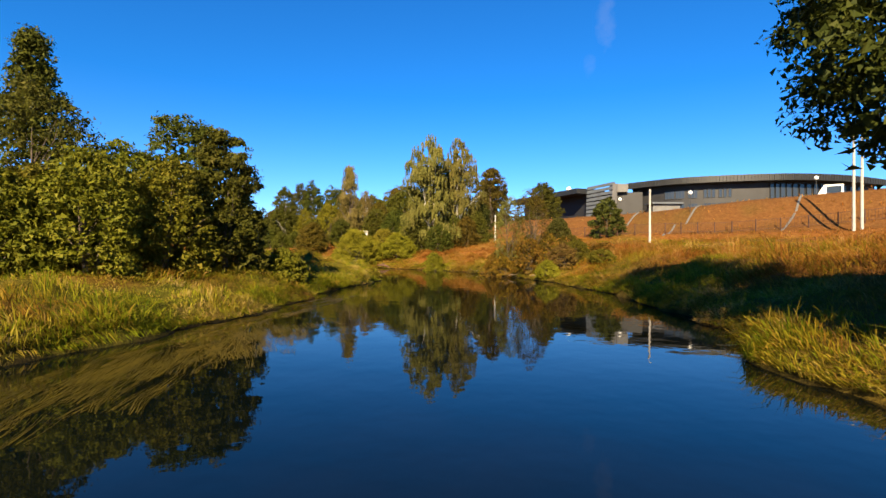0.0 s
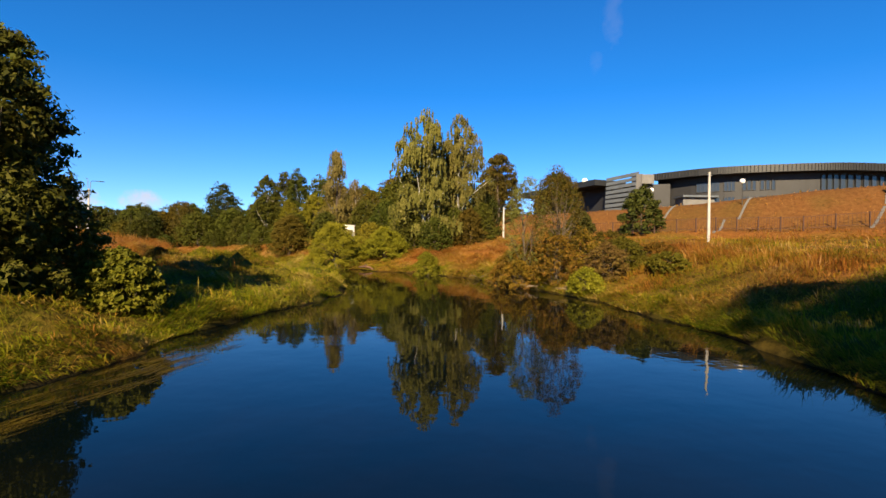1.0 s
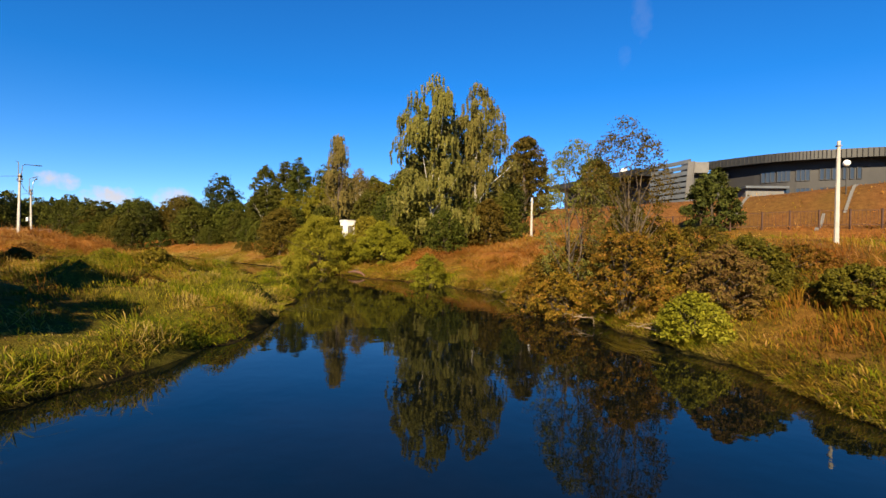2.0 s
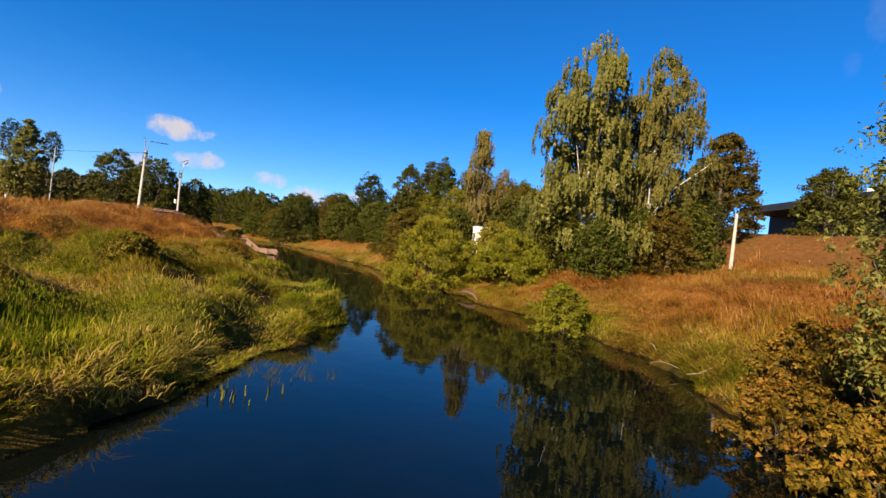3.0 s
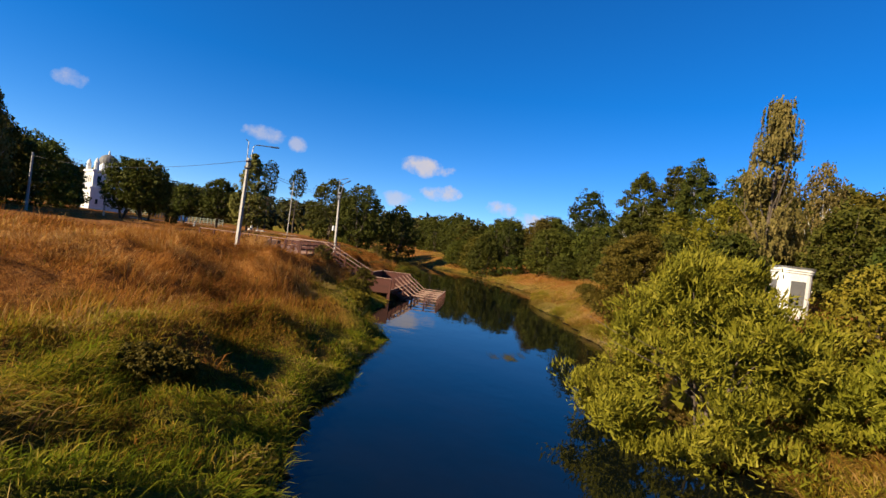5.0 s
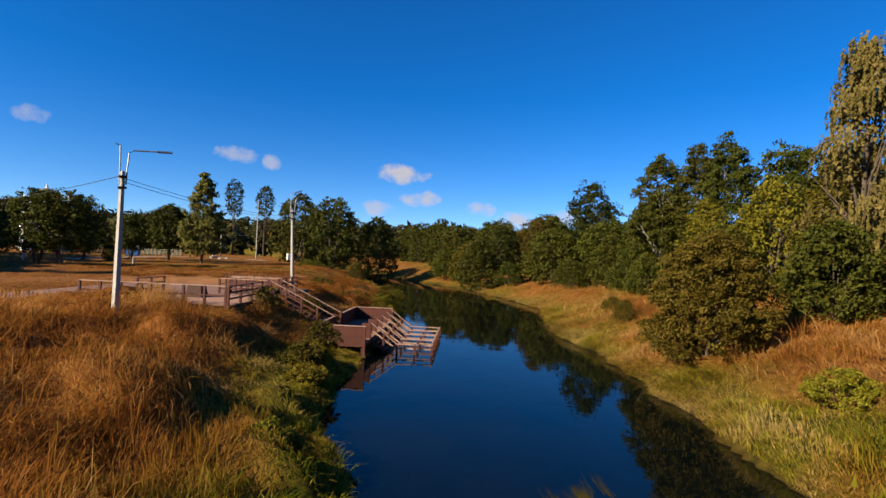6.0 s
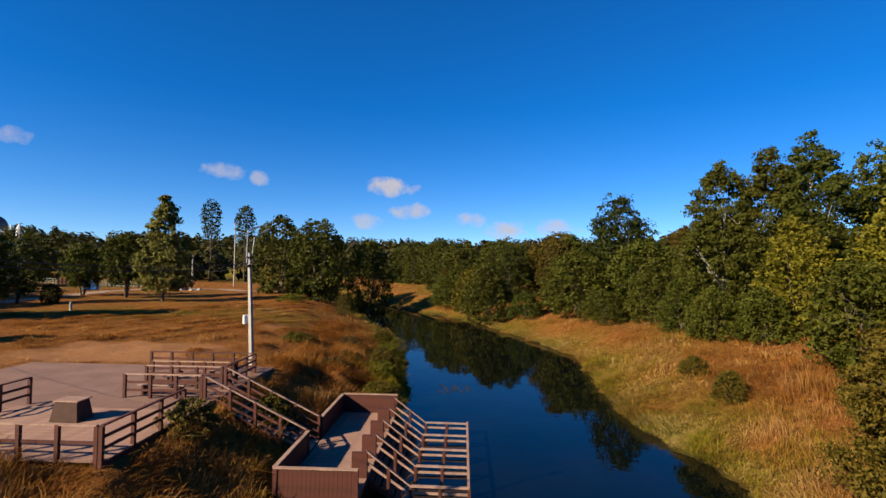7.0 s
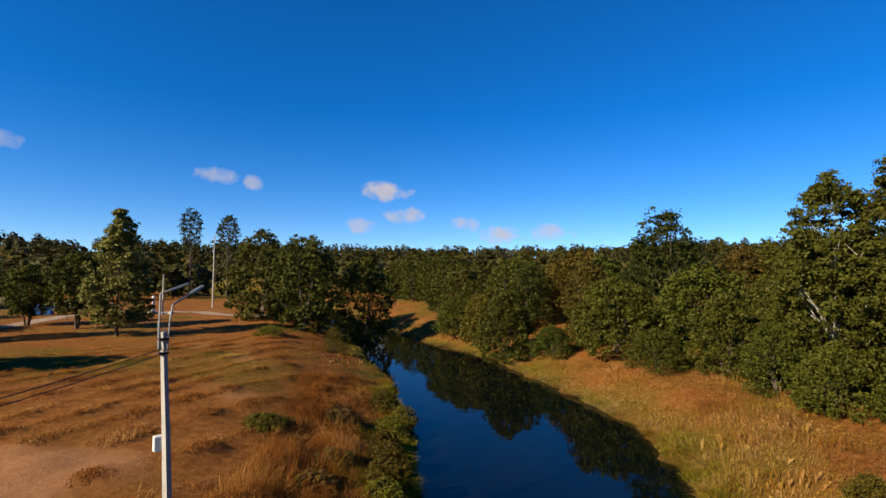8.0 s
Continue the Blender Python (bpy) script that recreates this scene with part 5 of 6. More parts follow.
def wire(a, b, sag, label):
    a, b = Vector(a), Vector(b)
    v, f = [], []
    pts = [a.lerp(b, i / 14) - Vector((0, 0, sag * 4 * (i / 14) * (1 - i / 14))) for i in range(15)]
    tube(v, f, [p - a for p in pts], [0.014] * 15, 4)
    ob = link("cable", mesh_of("cable", v, f, CABLE), m=Matrix.Translation(a))
    return tagged(ob, label, "cable", "overhead cables")


for dz in (0.0, -0.18):
    wire((-43.75, 72.4, 9.45 + dz), (-57.0, 87.2, 9.15 + dz), 0.35, "thin black overhead cable between the lamp posts")
wire((-43.8, 72.4, 9.45), (-85.4, 61.4, 9.8), 0.9, "thin black overhead cable over the field")
wire((-56.9, 87.2, 9.2), (-142.0, 110.0, 10.0), 1.5, "thin black overhead cable over the field")
wire((-85.4, 61.4, 9.8), (-113.6, 72.2, 9.2), 0.7, "thin black overhead cable over the field")


# ---- platform, stairs and bathing pier ----
PF = Matrix(((ALONG.x, -OUT.x, 0, PIER.x), (ALONG.y, -OUT.y, 0, PIER.y), (0, 0, 1, 0), (0, 0, 0, 1)))
DECK, FLOOR = 3.12, 0.92


def site_thing(name, label, category, s, r, z, group=""):
    """An Empty in the frame of the pier: x runs along the river, y away from it."""
    t = new(name)
    t.matrix_basis = PF @ Matrix.Translation((s, -r, z))
    return tagged(t, label, category, group)


def railing(line, z0, label, high=1.05, gap=1.25, rails=(1.0, 0.66, 0.33), pale=False, foot=0.2):
    """Posts and rails along a line of (s, r, drop); z0 is the height of the ground."""
    s0, r0, _ = line[0]
    t = site_thing("railing", label, "railing", s0, r0, z0, "wooden railings")
    for (sa, ra, da), (sb, rb, db) in zip(line[:-1], line[1:]):
        a, b = Vector((sa - s0, r0 - ra, da)), Vector((sb - s0, r0 - rb, db))
        n = max(1, round((b - a).length / gap))
        for i in range(n + 1):
            if i == 0 and (sa, ra, da) != line[0]:
                continue
            p = a.lerp(b, i / n)
            bm = bmesh.new()
            box(bm, p.x - 0.06, p.y - 0.06, p.z - foot, p.x + 0.06, p.y + 0.06, p.z + high * (1 + 0.02 * random.uniform(-1, 1)))
            part("post", bm, REDWOOD, t)
        for j, k in enumerate(rails):
            bm = bmesh.new()
            beam(bm, a + Vector((0, 0, high * k)), b + Vector((0, 0, high * k)), 0.11 if j == 0 else 0.045, 0.05 if j == 0 else 0.10)
            part("rail", bm, PALEWOOD if (j == 0 and pale) else REDWOOD, t)
    return t


def slab(name, s0, r0, s1, r1, z0, z1, mat, label, category):
    bm = bmesh.new()
    box(bm, 0, 0, 0, s1 - s0, abs(r1 - r0), z1 - z0)
    bmesh.ops.bevel(bm, geom=bm.edges[:], offset=0.02, segments=1, affect="EDGES")
    me = bpy.data.meshes.new(name)
    bm.to_mesh(me)
    bm.free()
    me.materials.append(mat)
    ob = new(name, me)
    ob.matrix_basis = PF @ Matrix.Translation((s0, -max(r0, r1), z0))
    return tagged(ob, label, category, kind="structure")


slab("pavement", 2.25, -6.9, 10.9, -21.5, 2.4, DECK, PAVING, "reddish-brown paved terrace above the river", "pavement")
slab("pavement", -3.0, -14.3, 2.25, -21.5, 2.4, DECK - 0.01, PAVING, "reddish-brown paved terrace beside the deck", "pavement")


def plank_deck(name, s0, s1, r0, r1, z, width, label, edge):
    """Boards side by side along s, on two joists; every board is a piece of its own on one of three shared meshes."""
    t = site_thing(name, label, "deck", s0, max(r0, r1), z)
    depth = abs(r1 - r0)
    kinds = []
    for k in range(3):
        bm = bmesh.new()
        box(bm, 0.006, 0.0, -0.045 - 0.002 * k, width - 0.006, depth, 0.0 - 0.004 * k)
        me = bpy.data.meshes.new("plank")
        bm.to_mesh(me)
        bm.free()
        me.materials.append(DECKWOOD)
        kinds.append(me)
    for i in range(int((s1 - s0) / width)):
        link("plank", kinds[(i * 7 + i // 3) % 3], t, Matrix.Translation((i * width, random.uniform(-0.015, 0.015), 0)))
    for k in (0.06, depth / 2, depth - 0.06):
        bm = bmesh.new()
        box(bm, 0, k - 0.06, -0.24, s1 - s0, k + 0.06, -0.055)
        part("joist", bm, edge, t)
    return t


def skirt(s0, r0, s1, r1, z0, z1, label):
    ob = site_thing("retaining_wall", label, "retaining wall", s0, max(r0, r1), z0)
    bm = bmesh.new()
    box(bm, 0, 0, 0, max(s1 - s0, 0.12), max(abs(r1 - r0), 0.12), z1 - z0)
    part("boarding", bm, REDWOOD, ob)
    return ob


plank_deck("wooden_deck", -3.0, 2.25, -14.3, -6.75, DECK + 0.06, 0.15, "sun-bleached wooden deck on the river terrace", REDWOOD)
skirt(-3.0, -6.85, 2.25, -6.73, 1.6, DECK - 0.2, "brown boarding below the wooden deck")
skirt(-3.12, -14.3, -3.0, -6.75, 1.8, DECK - 0.2, "brown boarding at the end of the deck")
railing([(-2.95, -6.8, 0), (1.4, -6.8, 0)], DECK + 0.06, "dark brown wooden railing along the deck")
railing([(-2.95, -15.5, 0), (-2.95, -6.95, 0)], DECK + 0.06, "brown wooden railing with pale top rail", pale=True, rails=(1.0, 0.5))
railing([(0.0, -14.2, 0), (2.7, -14.2, 0)], DECK + 0.06, "dark brown wooden railing at the back of the deck")
railing([(4.0, -11.0, 0), (4.0, -7.5, 0)], DECK, "brown wooden railing beside the stairs", pale=True)
railing([(5.8, -11.2, 0), (5.8, -7.5, 0)], DECK, "brown wooden railing with pale top rail at the stairs", pale=True)
railing([(6.9, -11.6, 0), (6.9, -7.6, 0)], DECK, "brown wooden railing with pale top rail behind the stairs", pale=True)
railing([(9.4, -13.3, 0), (9.4, -7.5, 0)], DECK, "brown wooden railing at the end of the terrace")
railing([(6.0, -7.4, 0), (9.3, -7.4, 0)], DECK, "brown wooden railing above the river slope")


def bench(s, r, label):
    t = site_thing("bench", label, "bench", s, r, DECK, "benches on the terrace")
    for k in range(3):
        bm = bmesh.new()
        box(bm, -0.22 + 0.15 * k, 0, 0.42, -0.09 + 0.15 * k, 2.2, 0.46)
        part("seat_board", bm, PALEWOOD, t)
    for y in (0.25, 1.95):
        bm = bmesh.new()
        box(bm, -0.18, y - 0.05, 0, 0.18, y + 0.05, 0.42)
        part("leg", bm, REDWOOD, t)
    return t


bench(4.7, -8.6, "pale wooden bench between the railings")
bench(6.35, -8.4, "pale wooden bench between the railings")
bench(7.9, -8.8, "pale wooden bench on the terrace")

font = site_thing("podium", "trapezoid wooden podium, dark from painted shade, with pale side on the deck", "podium", 0.75, -10.75, DECK + 0.06)
bm = bmesh.new()
got = box(bm, -0.42, -0.55, 0, 0.42, 0.55, 0.72)
for vert in got:
    if vert.co.z > 0.5:
        vert.co.x *= 0.72
        vert.co.y *= 0.8
bmesh.ops.bevel(bm, geom=bm.edges[:], offset=0.015, segments=1, affect="EDGES")
# the dark fence tone on the body stands in for its shaded side
part("body", bm, RUSTY, font)
bm = bmesh.new()
box(bm, -0.34, -0.48, 0.722, 0.34, 0.48, 0.765)
part("top", bm, PALEWOOD, font)

# stairs from the terrace down to the pier
stairs = site_thing("stairs", "wooden stairs from the terrace down to the pier", "stairs", 3.95, -7.2, FLOOR)
STEPS, RUN = 12, 4.5
for i in range(STEPS):
    bm = bmesh.new()
    y = RUN * i / STEPS
    z = (DECK - FLOOR) * (STEPS - i - 1) / STEPS
    box(bm, 0.05, -y - 0.40 + 0.02, z - 0.05, 1.75, -y, z)
    part("tread", bm, PALEWOOD, stairs)
for x in (0.02, 1.74):
    bm = bmesh.new()
    beam(bm, (x, 0.0, DECK - FLOOR - 0.2), (x, -RUN, -0.12), 0.06, 0.26)
    part("stringer", bm, REDWOOD, stairs)
for s in (3.9, 5.8):
    railing([(s, -7.3, DECK - FLOOR), (s, -2.75, 0.0)], FLOOR, "brown stair railing with bleached top rail going down to the pier", pale=True, rails=(1.0, 0.62, 0.28))

plank_deck("pier_deck", 0.0, 10.05, -2.6, 0.35, FLOOR, 0.15, "pinkish board floor of the bathing pier", REDWOOD)


def parapet(a, b, label, cap=True):
    """A solid boarded wall on the pier between two (s, r) places."""
    t = site_thing("parapet", label, "parapet", a[0], a[1], FLOOR - 0.25, "pier parapets")
    d = Vector((b[0] - a[0], a[1] - b[1], 0))
    n = max(1, round(d.length / 0.16))
    bm = bmesh.new()
    beam(bm, (0, 0, 0), d / n * 0.96, 0.07, 1.22)
    for vert in bm.verts:
        vert.co.z += 0.61
    me = bpy.data.meshes.new("board")
    bm.to_mesh(me)
    bm.free()
    me.materials.append(REDWOOD)
    for i in range(n):
        link("board", me, t, Matrix.Translation(d * (i / n)))
    bm = bmesh.new()
    beam(bm, Vector((0, 0, 1.25)) - d.normalized() * 0.06, d + Vector((0, 0, 1.25)) + d.normalized() * 0.06, 0.16, 0.05)
    part("cap", bm, PALEWOOD, t, "pale bleached cap board")
    for p in (Vector((0, 0, 0)), d):
        bm = bmesh.new()
        box(bm, p.x - 0.07, p.y - 0.07, -1.4, p.x + 0.07, p.y + 0.07, 1.22)
        part("post", bm, REDWOOD, t)
    return t


parapet((0.0, -2.6), (0.0, 0.3), "brown boarded parapet at the end of the pier")
parapet((0.1, -2.65), (3.8, -2.65), "brown boarded parapet on the land side of the pier")
parapet((5.9, -2.65), (9.95, -2.65), "brown boarded parapet on the land side of the pier")
parapet((10.05, -2.6), (10.05, 0.35), "brown boarded parapet at the far end of the pier")

# four flights of steps into the water between five handrails
for i in range(5):
    s = 1.75 + 1.92 * i
    t = site_thing("handrail", "bleached wooden handrail running from the pier into the river", "handrail", s, 0.3, FLOOR, "bathing handrails")
    top, low, end = Vector((0, 0, 1.02)), Vector((0, -1.75, -0.28)), Vector((0, -4.0, -0.30))
    for name, a, b, w, h in (("rail", top, low, 0.12, 0.06), ("rail", low, end, 0.14, 0.06), ("rail", top - Vector((0, 0, 0.45)), low - Vector((0, 0, 0.34)), 0.05, 0.10), ("rail", low - Vector((0, 0, 0.26)), end - Vector((0, 0, 0.26)), 0.05, 0.09)):
        bm = bmesh.new()
        beam(bm, a, b, w, h)
        part(name, bm, PALEWOOD, t)
    for p, high in ((top, 1.02), (top.lerp(low, 0.5), 0.37), (low, -0.28), (low.lerp(end, 0.5), -0.30), (end, -0.26)):
        bm = bmesh.new()
        box(bm, p.x - 0.06, p.y - 0.06, -2.2 if p.y < -0.5 else -0.6, p.x + 0.06, p.y + 0.06, high)
        part("post", bm, REDWOOD, t)
    bm = bmesh.new()
    box(bm, -0.09, -0.05, 0.0, 0.09, 0.55, 0.95)
    part("gate_board", bm, REDWOOD, t)
    if i < 4:
        f = site_thing("steps", "wooden steps leading down from the pier into the water", "steps", s + 0.1, 0.3, FLOOR, "bathing steps")
        for k in range(7):
            bm = bmesh.new()
            box(bm, 0, -0.27 * (k + 1) + 0.02, -0.17 * (k + 1) - 0.045, 1.72, -0.27 * k, -0.17 * (k + 1))
            part("tread", bm, REDWOOD, f)
        for x in (0.04, 1.66):
            bm = bmesh.new()
            beam(bm, (x, 0, -0.2), (x, -2.0, -1.45), 0.05, 0.2)
            part("stringer", bm, REDWOOD, f)
endbar = site_thing("handrail", "bleached crossbar joining the ends of the handrails", "handrail", 1.75, 4.3, FLOOR - 0.30, "bathing handrails")
bm = bmesh.new()
beam(bm, (-0.1, 0.02, 0.06), (7.78, 0.02, 0.06), 0.10, 0.06)
part("rail", bm, PALEWOOD, endbar)
piles = site_thing("pier_piles", "dark wooden piles carrying the pier", "piles", 0, 0, 0)
for s in (0.15, 2.6, 5.0, 7.5, 9.9):
    for r in (-2.4, 0.2):
        bm = bmesh.new()
        box(bm, s - 0.1, -r - 0.1, -1.2, s + 0.1, -r + 0.1, FLOOR - 0.24)
        part("pile", bm, REDWOOD, piles)

# ---- white booth ----
def rounded_block(bm, w, d, h, radius, z0=0.0, steps=5):
    """An upright block with rounded corners."""
    ring = []
    for cx, cy, a0 in ((w / 2 - radius, d / 2 - radius, 0), (-w / 2 + radius, d / 2 - radius, 90), (-w / 2 + radius, -d / 2 + radius, 180), (w / 2 - radius, -d / 2 + radius, 270)):
        for k in range(steps + 1):
            a = radians(a0 + 90 * k / steps)
            ring.append((cx + radius * math.cos(a), cy + radius * math.sin(a)))
    lo = [bm.verts.new((x, y, z0)) for x, y in ring]
    hi = [bm.verts.new((x, y, z0 + h)) for x, y in ring]
    n = len(ring)
    for i in range(n):
        bm.faces.new((lo[i], lo[(i + 1) % n], hi[(i + 1) % n], hi[i]))
    bm.faces.new(hi)
    bm.faces.new(lo[::-1])


booth = thing("booth", -17.2, 99.0, height_at(-17.2, 99.0), "small white-rendered booth with rounded corners and a cornice", "booth", turn=38)
bm = bmesh.new()
rounded_block(bm, 1.95, 1.95, 3.3, 0.5, -0.3)
part("wall", bm, WHITEWASH, booth)
bm = bmesh.new()
rounded_block(bm, 2.13, 2.13, 0.16, 0.55, 3.10)
rounded_block(bm, 2.05, 2.05, 0.10, 0.52, 2.96)
part("cornice", bm, WHITEWASH, booth)
bm = bmesh.new()
rounded_block(bm, 2.23, 2.23, 0.09, 0.58, 3.262)
part("roof", bm, GREYPANEL, booth, "flat grey sheet roof")
for a in range(4):
    bm = bmesh.new()
    box(bm, -0.42, 0.977, 0.75, 0.42, 1.0, 2.45, pose(0, 0, 0, 0, 0, 90 * a))
    part("panel", bm, GREYPANEL, booth, "pale grey recessed panel")

# ---- arena on its terrace ----
ARC = [Vector(p) for p in ((45.5, 124.5), (52.1, 116.6), (59.2, 112.2), (69.8, 108.8), (77.8, 108.0), (89.3, 110.2), (104.0, 117.0))]
arena = thing("arena_building", 62.0, 125.0, 9.0, "long dark grey arena with a curved overhanging roof", "building")


def arena_part(name, bm, mat, label="", parent=None):
    return part(name, bm, mat, parent or arena, label)


AO = Vector((62.0, 125.0, 9.0))
ROOF_Z = 20.2


def arc_point(t):
    """A smooth place along the roof's edge, t from 0 to 6, and the way out from the building."""
    i = min(int(t), 5)
    p0, p1, p2, p3 = ARC[max(i - 1, 0)], ARC[i], ARC[i + 1], ARC[min(i + 2, 6)]
    f = t - i
    p = 0.5 * ((2 * p1) + (p2 - p0) * f + (2 * p0 - 5 * p1 + 4 * p2 - p3) * f * f + (3 * p1 - p0 - 3 * p2 + p3) * f * f * f)
    g = arc_dir(i, f)
    return p, Vector((g.y, -g.x))


def arc_dir(i, f):
    a = (ARC[i + 1] - ARC[i]).normalized()
    b = (ARC[min(i + 2, 6)] - ARC[min(i + 1, 5)]).normalized()
    return a.lerp(b, f).normalized()


def strip(bm, ts, off0, z0, off1, z1):
    """A wall or fascia along the arc, between two offsets outwards and heights."""
    rows = []
    for t in ts:
        p, o = arc_point(t)
        a, b = p + o * off0, p + o * off1
        rows.append((bm.verts.new((a.x - AO.x, a.y - AO.y, z0 - AO.z)), bm.verts.new((b.x - AO.x, b.y - AO.y, z1 - AO.z))))
    for (a, b), (c, d) in zip(rows[:-1], rows[1:]):
        bm.faces.new((a, c, d, b))


TS = [i * 0.2 for i in range(31)]
bm = bmesh.new()
strip(bm, TS, -2.6, 8.2 - 0.0, -2.6, 18.9)
strip(bm, TS, -2.6, 18.9, -9.0, 18.9)
arena_part("wall", bm, CLADDING, "dark grey panelled wall")
bm = bmesh.new()
strip(bm, TS, -2.7, 18.85, 0.0, 18.75)
strip(bm, TS, 0.0, 18.75, 0.0, ROOF_Z)
strip(bm, TS, 0.0, ROOF_Z, -40.0, ROOF_Z + 1.0)
arena_part("roof", bm, ROOFDARK, "black curved metal roof")
for i in range(96):
    t = 0.15 + i * 0.06
    p, o = arc_point(t)
    bm = bmesh.new()
    a = p + o * 0.06
    box(bm, a.x - AO.x - 0.05, a.y - AO.y - 0.05, 18.8 - AO.z, a.x - AO.x + 0.05, a.y - AO.y + 0.05, ROOF_Z - 0.1 - AO.z)
    arena_part("fascia_rib", bm, CLADDING)


def arena_window(t, z0, z1, w, mat=None):
    p, o = arc_point(t)
    a = p - o * 2.55
    f = Matrix(((o.y * -1, o.x, 0), (o.x, o.y, 0), (0, 0, 1))).to_4x4()
    base = Matrix.Translation((a.x - AO.x, a.y - AO.y, 0)) @ f
    bm = bmesh.new()
    for x0, x1, y0, y1 in ((-w / 2 - 0.1, -w / 2, z0, z1), (w / 2, w / 2 + 0.1, z0, z1), (-w / 2 - 0.1, w / 2 + 0.1, z1, z1 + 0.1), (-w / 2 - 0.1, w / 2 + 0.1, z0 - 0.1, z0)):
        box(bm, x0, -0.04, y0 - AO.z, x1, 0.10, y1 - AO.z, base)
    win = arena_part("window", bm, mat or CLADDING)
    bm = bmesh.new()
    box(bm, -w / 2, -0.03, z0 - AO.z, w / 2, 0.02, z1 - AO.z, base)
    arena_part("pane", bm, DARKGLASS, parent=win)


for g in (0.95, 1.25, 1.62, 2.02, 2.32):
    for k in range(3):
        arena_window(g + k * 0.085, 15.6, 17.4, 0.55)
        arena_window(g + k * 0.085, 12.4, 14.2, 0.55)
for k in range(9):
    arena_window(2.25 + k * 0.16, 10.4, 12.0, 1.5)
for k in range(14):
    arena_window(3.45 + k * 0.16, 10.6, 18.2, 1.35, ROOFDARK)

# light grey head block, porch and silver sail at the entrance
bm = bmesh.new()
box(bm, -20.6, -3.4, 8.7, -17.2, 0.8, 10.7)
arena_part("head_block", bm, GREYPANEL, "light grey block under the roof's end")
bm = bmesh.new()
box(bm, -13.2, -8.6, -1.0, -6.8, -4.8, 5.2)
porch = arena_part("porch", bm, GREYPANEL, "pale porch with dark openings")
for x in (-12.4, -10.7, -9.0):
    bm = bmesh.new()
    box(bm, x, -8.66, 0.6, x + 1.0, -8.58, 3.2)
    arena_part("doorway", bm, DARKGLASS, parent=porch)
bm = bmesh.new()
box(bm, -13.6, -9.4, 5.2, -6.4, -4.4, 5.6)
arena_part("canopy", bm, SILVER, parent=porch)
a, b = Vector((35.8, 127.2)), Vector((40.6, 121.4))
for k in range(11):
    bm = bmesh.new()
    z = 9.2 + k * 1.0
    f = k / 10.0
    p, q = a.lerp(b, 0.0 + 0.06 * f), b + (b - a) * (0.02 + 0.10 * f)
    beam(bm, (p.x - AO.x, p.y - AO.y, z - AO.z - 0.1), (q.x - AO.x, q.y - AO.y, z - AO.z + 0.55 * f), 0.25, 0.72)
    arena_part("sail_slat", bm, SILVER, "silver horizontal slat")
bm = bmesh.new()
q0, q1 = b + (b - a) * 0.04, b + (b - a) * 0.14
beam(bm, (q0.x - AO.x, q0.y - AO.y, -1.0), (q1.x - AO.x, q1.y - AO.y, 10.6), 0.5, 1.1)
arena_part("sail_fin", bm, GREYPANEL, "pale upright fin")
bm = bmesh.new()
w0, w1 = Vector((37.5, 128.5)), Vector((24.0, 160.0))
beam(bm, (w0.x - AO.x, w0.y - AO.y, 9.6), (w1.x - AO.x, w1.y - AO.y, 9.6), 9.0, 1.3)
arena_part("wing_roof", bm, ROOFDARK, "low roof of the side wing")
bm = bmesh.new()
beam(bm, (w0.x + 3 - AO.x, w0.y + 1 - AO.y, 4.0), (w1.x + 3 - AO.x, w1.y + 1 - AO.y, 4.0), 5.0, 10.0)
arena_part("wing_wall", bm, CLADDING)
bm = bmesh.new()
beam(bm, (39.0 - AO.x, 124.6 - AO.y, 3.4), (48.6 - AO.x, 122.6 - AO.y, 3.4), 1.2, 10.6)
arena_part("link_wall", bm, CLADDING, "dark wall behind the entrance sail")
dome = thing("radome", 33.7, 137.0, 19.24, "white ball on the roof of the arena's wing", "radome")
bm = bmesh.new()
bmesh.ops.create_uvsphere(bm, u_segments=16, v_segments=10, radius=0.75, matrix=Matrix.Translation((0, 0, 1.0)))
part("ball", bm, GLOBE, dome)
bm = bmesh.new()
box(bm, -0.12, -0.12, -0.1, 0.12, 0.12, 0.4)
part("stem", bm, STEEL, dome)


def globe_lamp(x, y, high, label):
    t = thing("globe_lamp", x, y, height_at(x, y), label, "lamp", "globe lamps")
    v, f = [], []
    tube(v, f, [(0, 0, -0.2), (0, 0, high)], [0.06, 0.045], 6)
    link("post", mesh_of("post", v, f, CABLE), t)
    bm = bmesh.new()
    bmesh.ops.create_uvsphere(bm, u_segments=14, v_segments=8, radius=0.34, matrix=Matrix.Translation((0, 0, high + 0.3)))
    part("globe", bm, GLOBE, t)


globe_lamp(40.4, 80.4, 2.9, "white globe lamp on a dark post at the terrace")
globe_lamp(60.5, 80.0, 3.0, "white globe lamp on a dark post at the terrace")
globe_lamp(33.0, 92.5, 2.6, "white globe lamp on a dark post by the entrance")
kiosk = thing("kiosk", 63.5, 81.5, height_at(63.5, 81.5), "pale glazed kiosk with slanted front on the terrace", "kiosk", turn=-35)
bm = bmesh.new()
got = box(bm, -2.0, -1.0, -0.2, 2.0, 1.0, 2.4)
for vert in got:
    if vert.co.z > 1 and vert.co.x < 0:
        vert.co.x += 1.5
part("shell", bm, WHITEBOX, kiosk)
bm = bmesh.new()
box(bm, -0.2, -1.03, 0.7, 1.7, -1.005, 2.1)
part("pane", bm, DARKGLASS, kiosk)

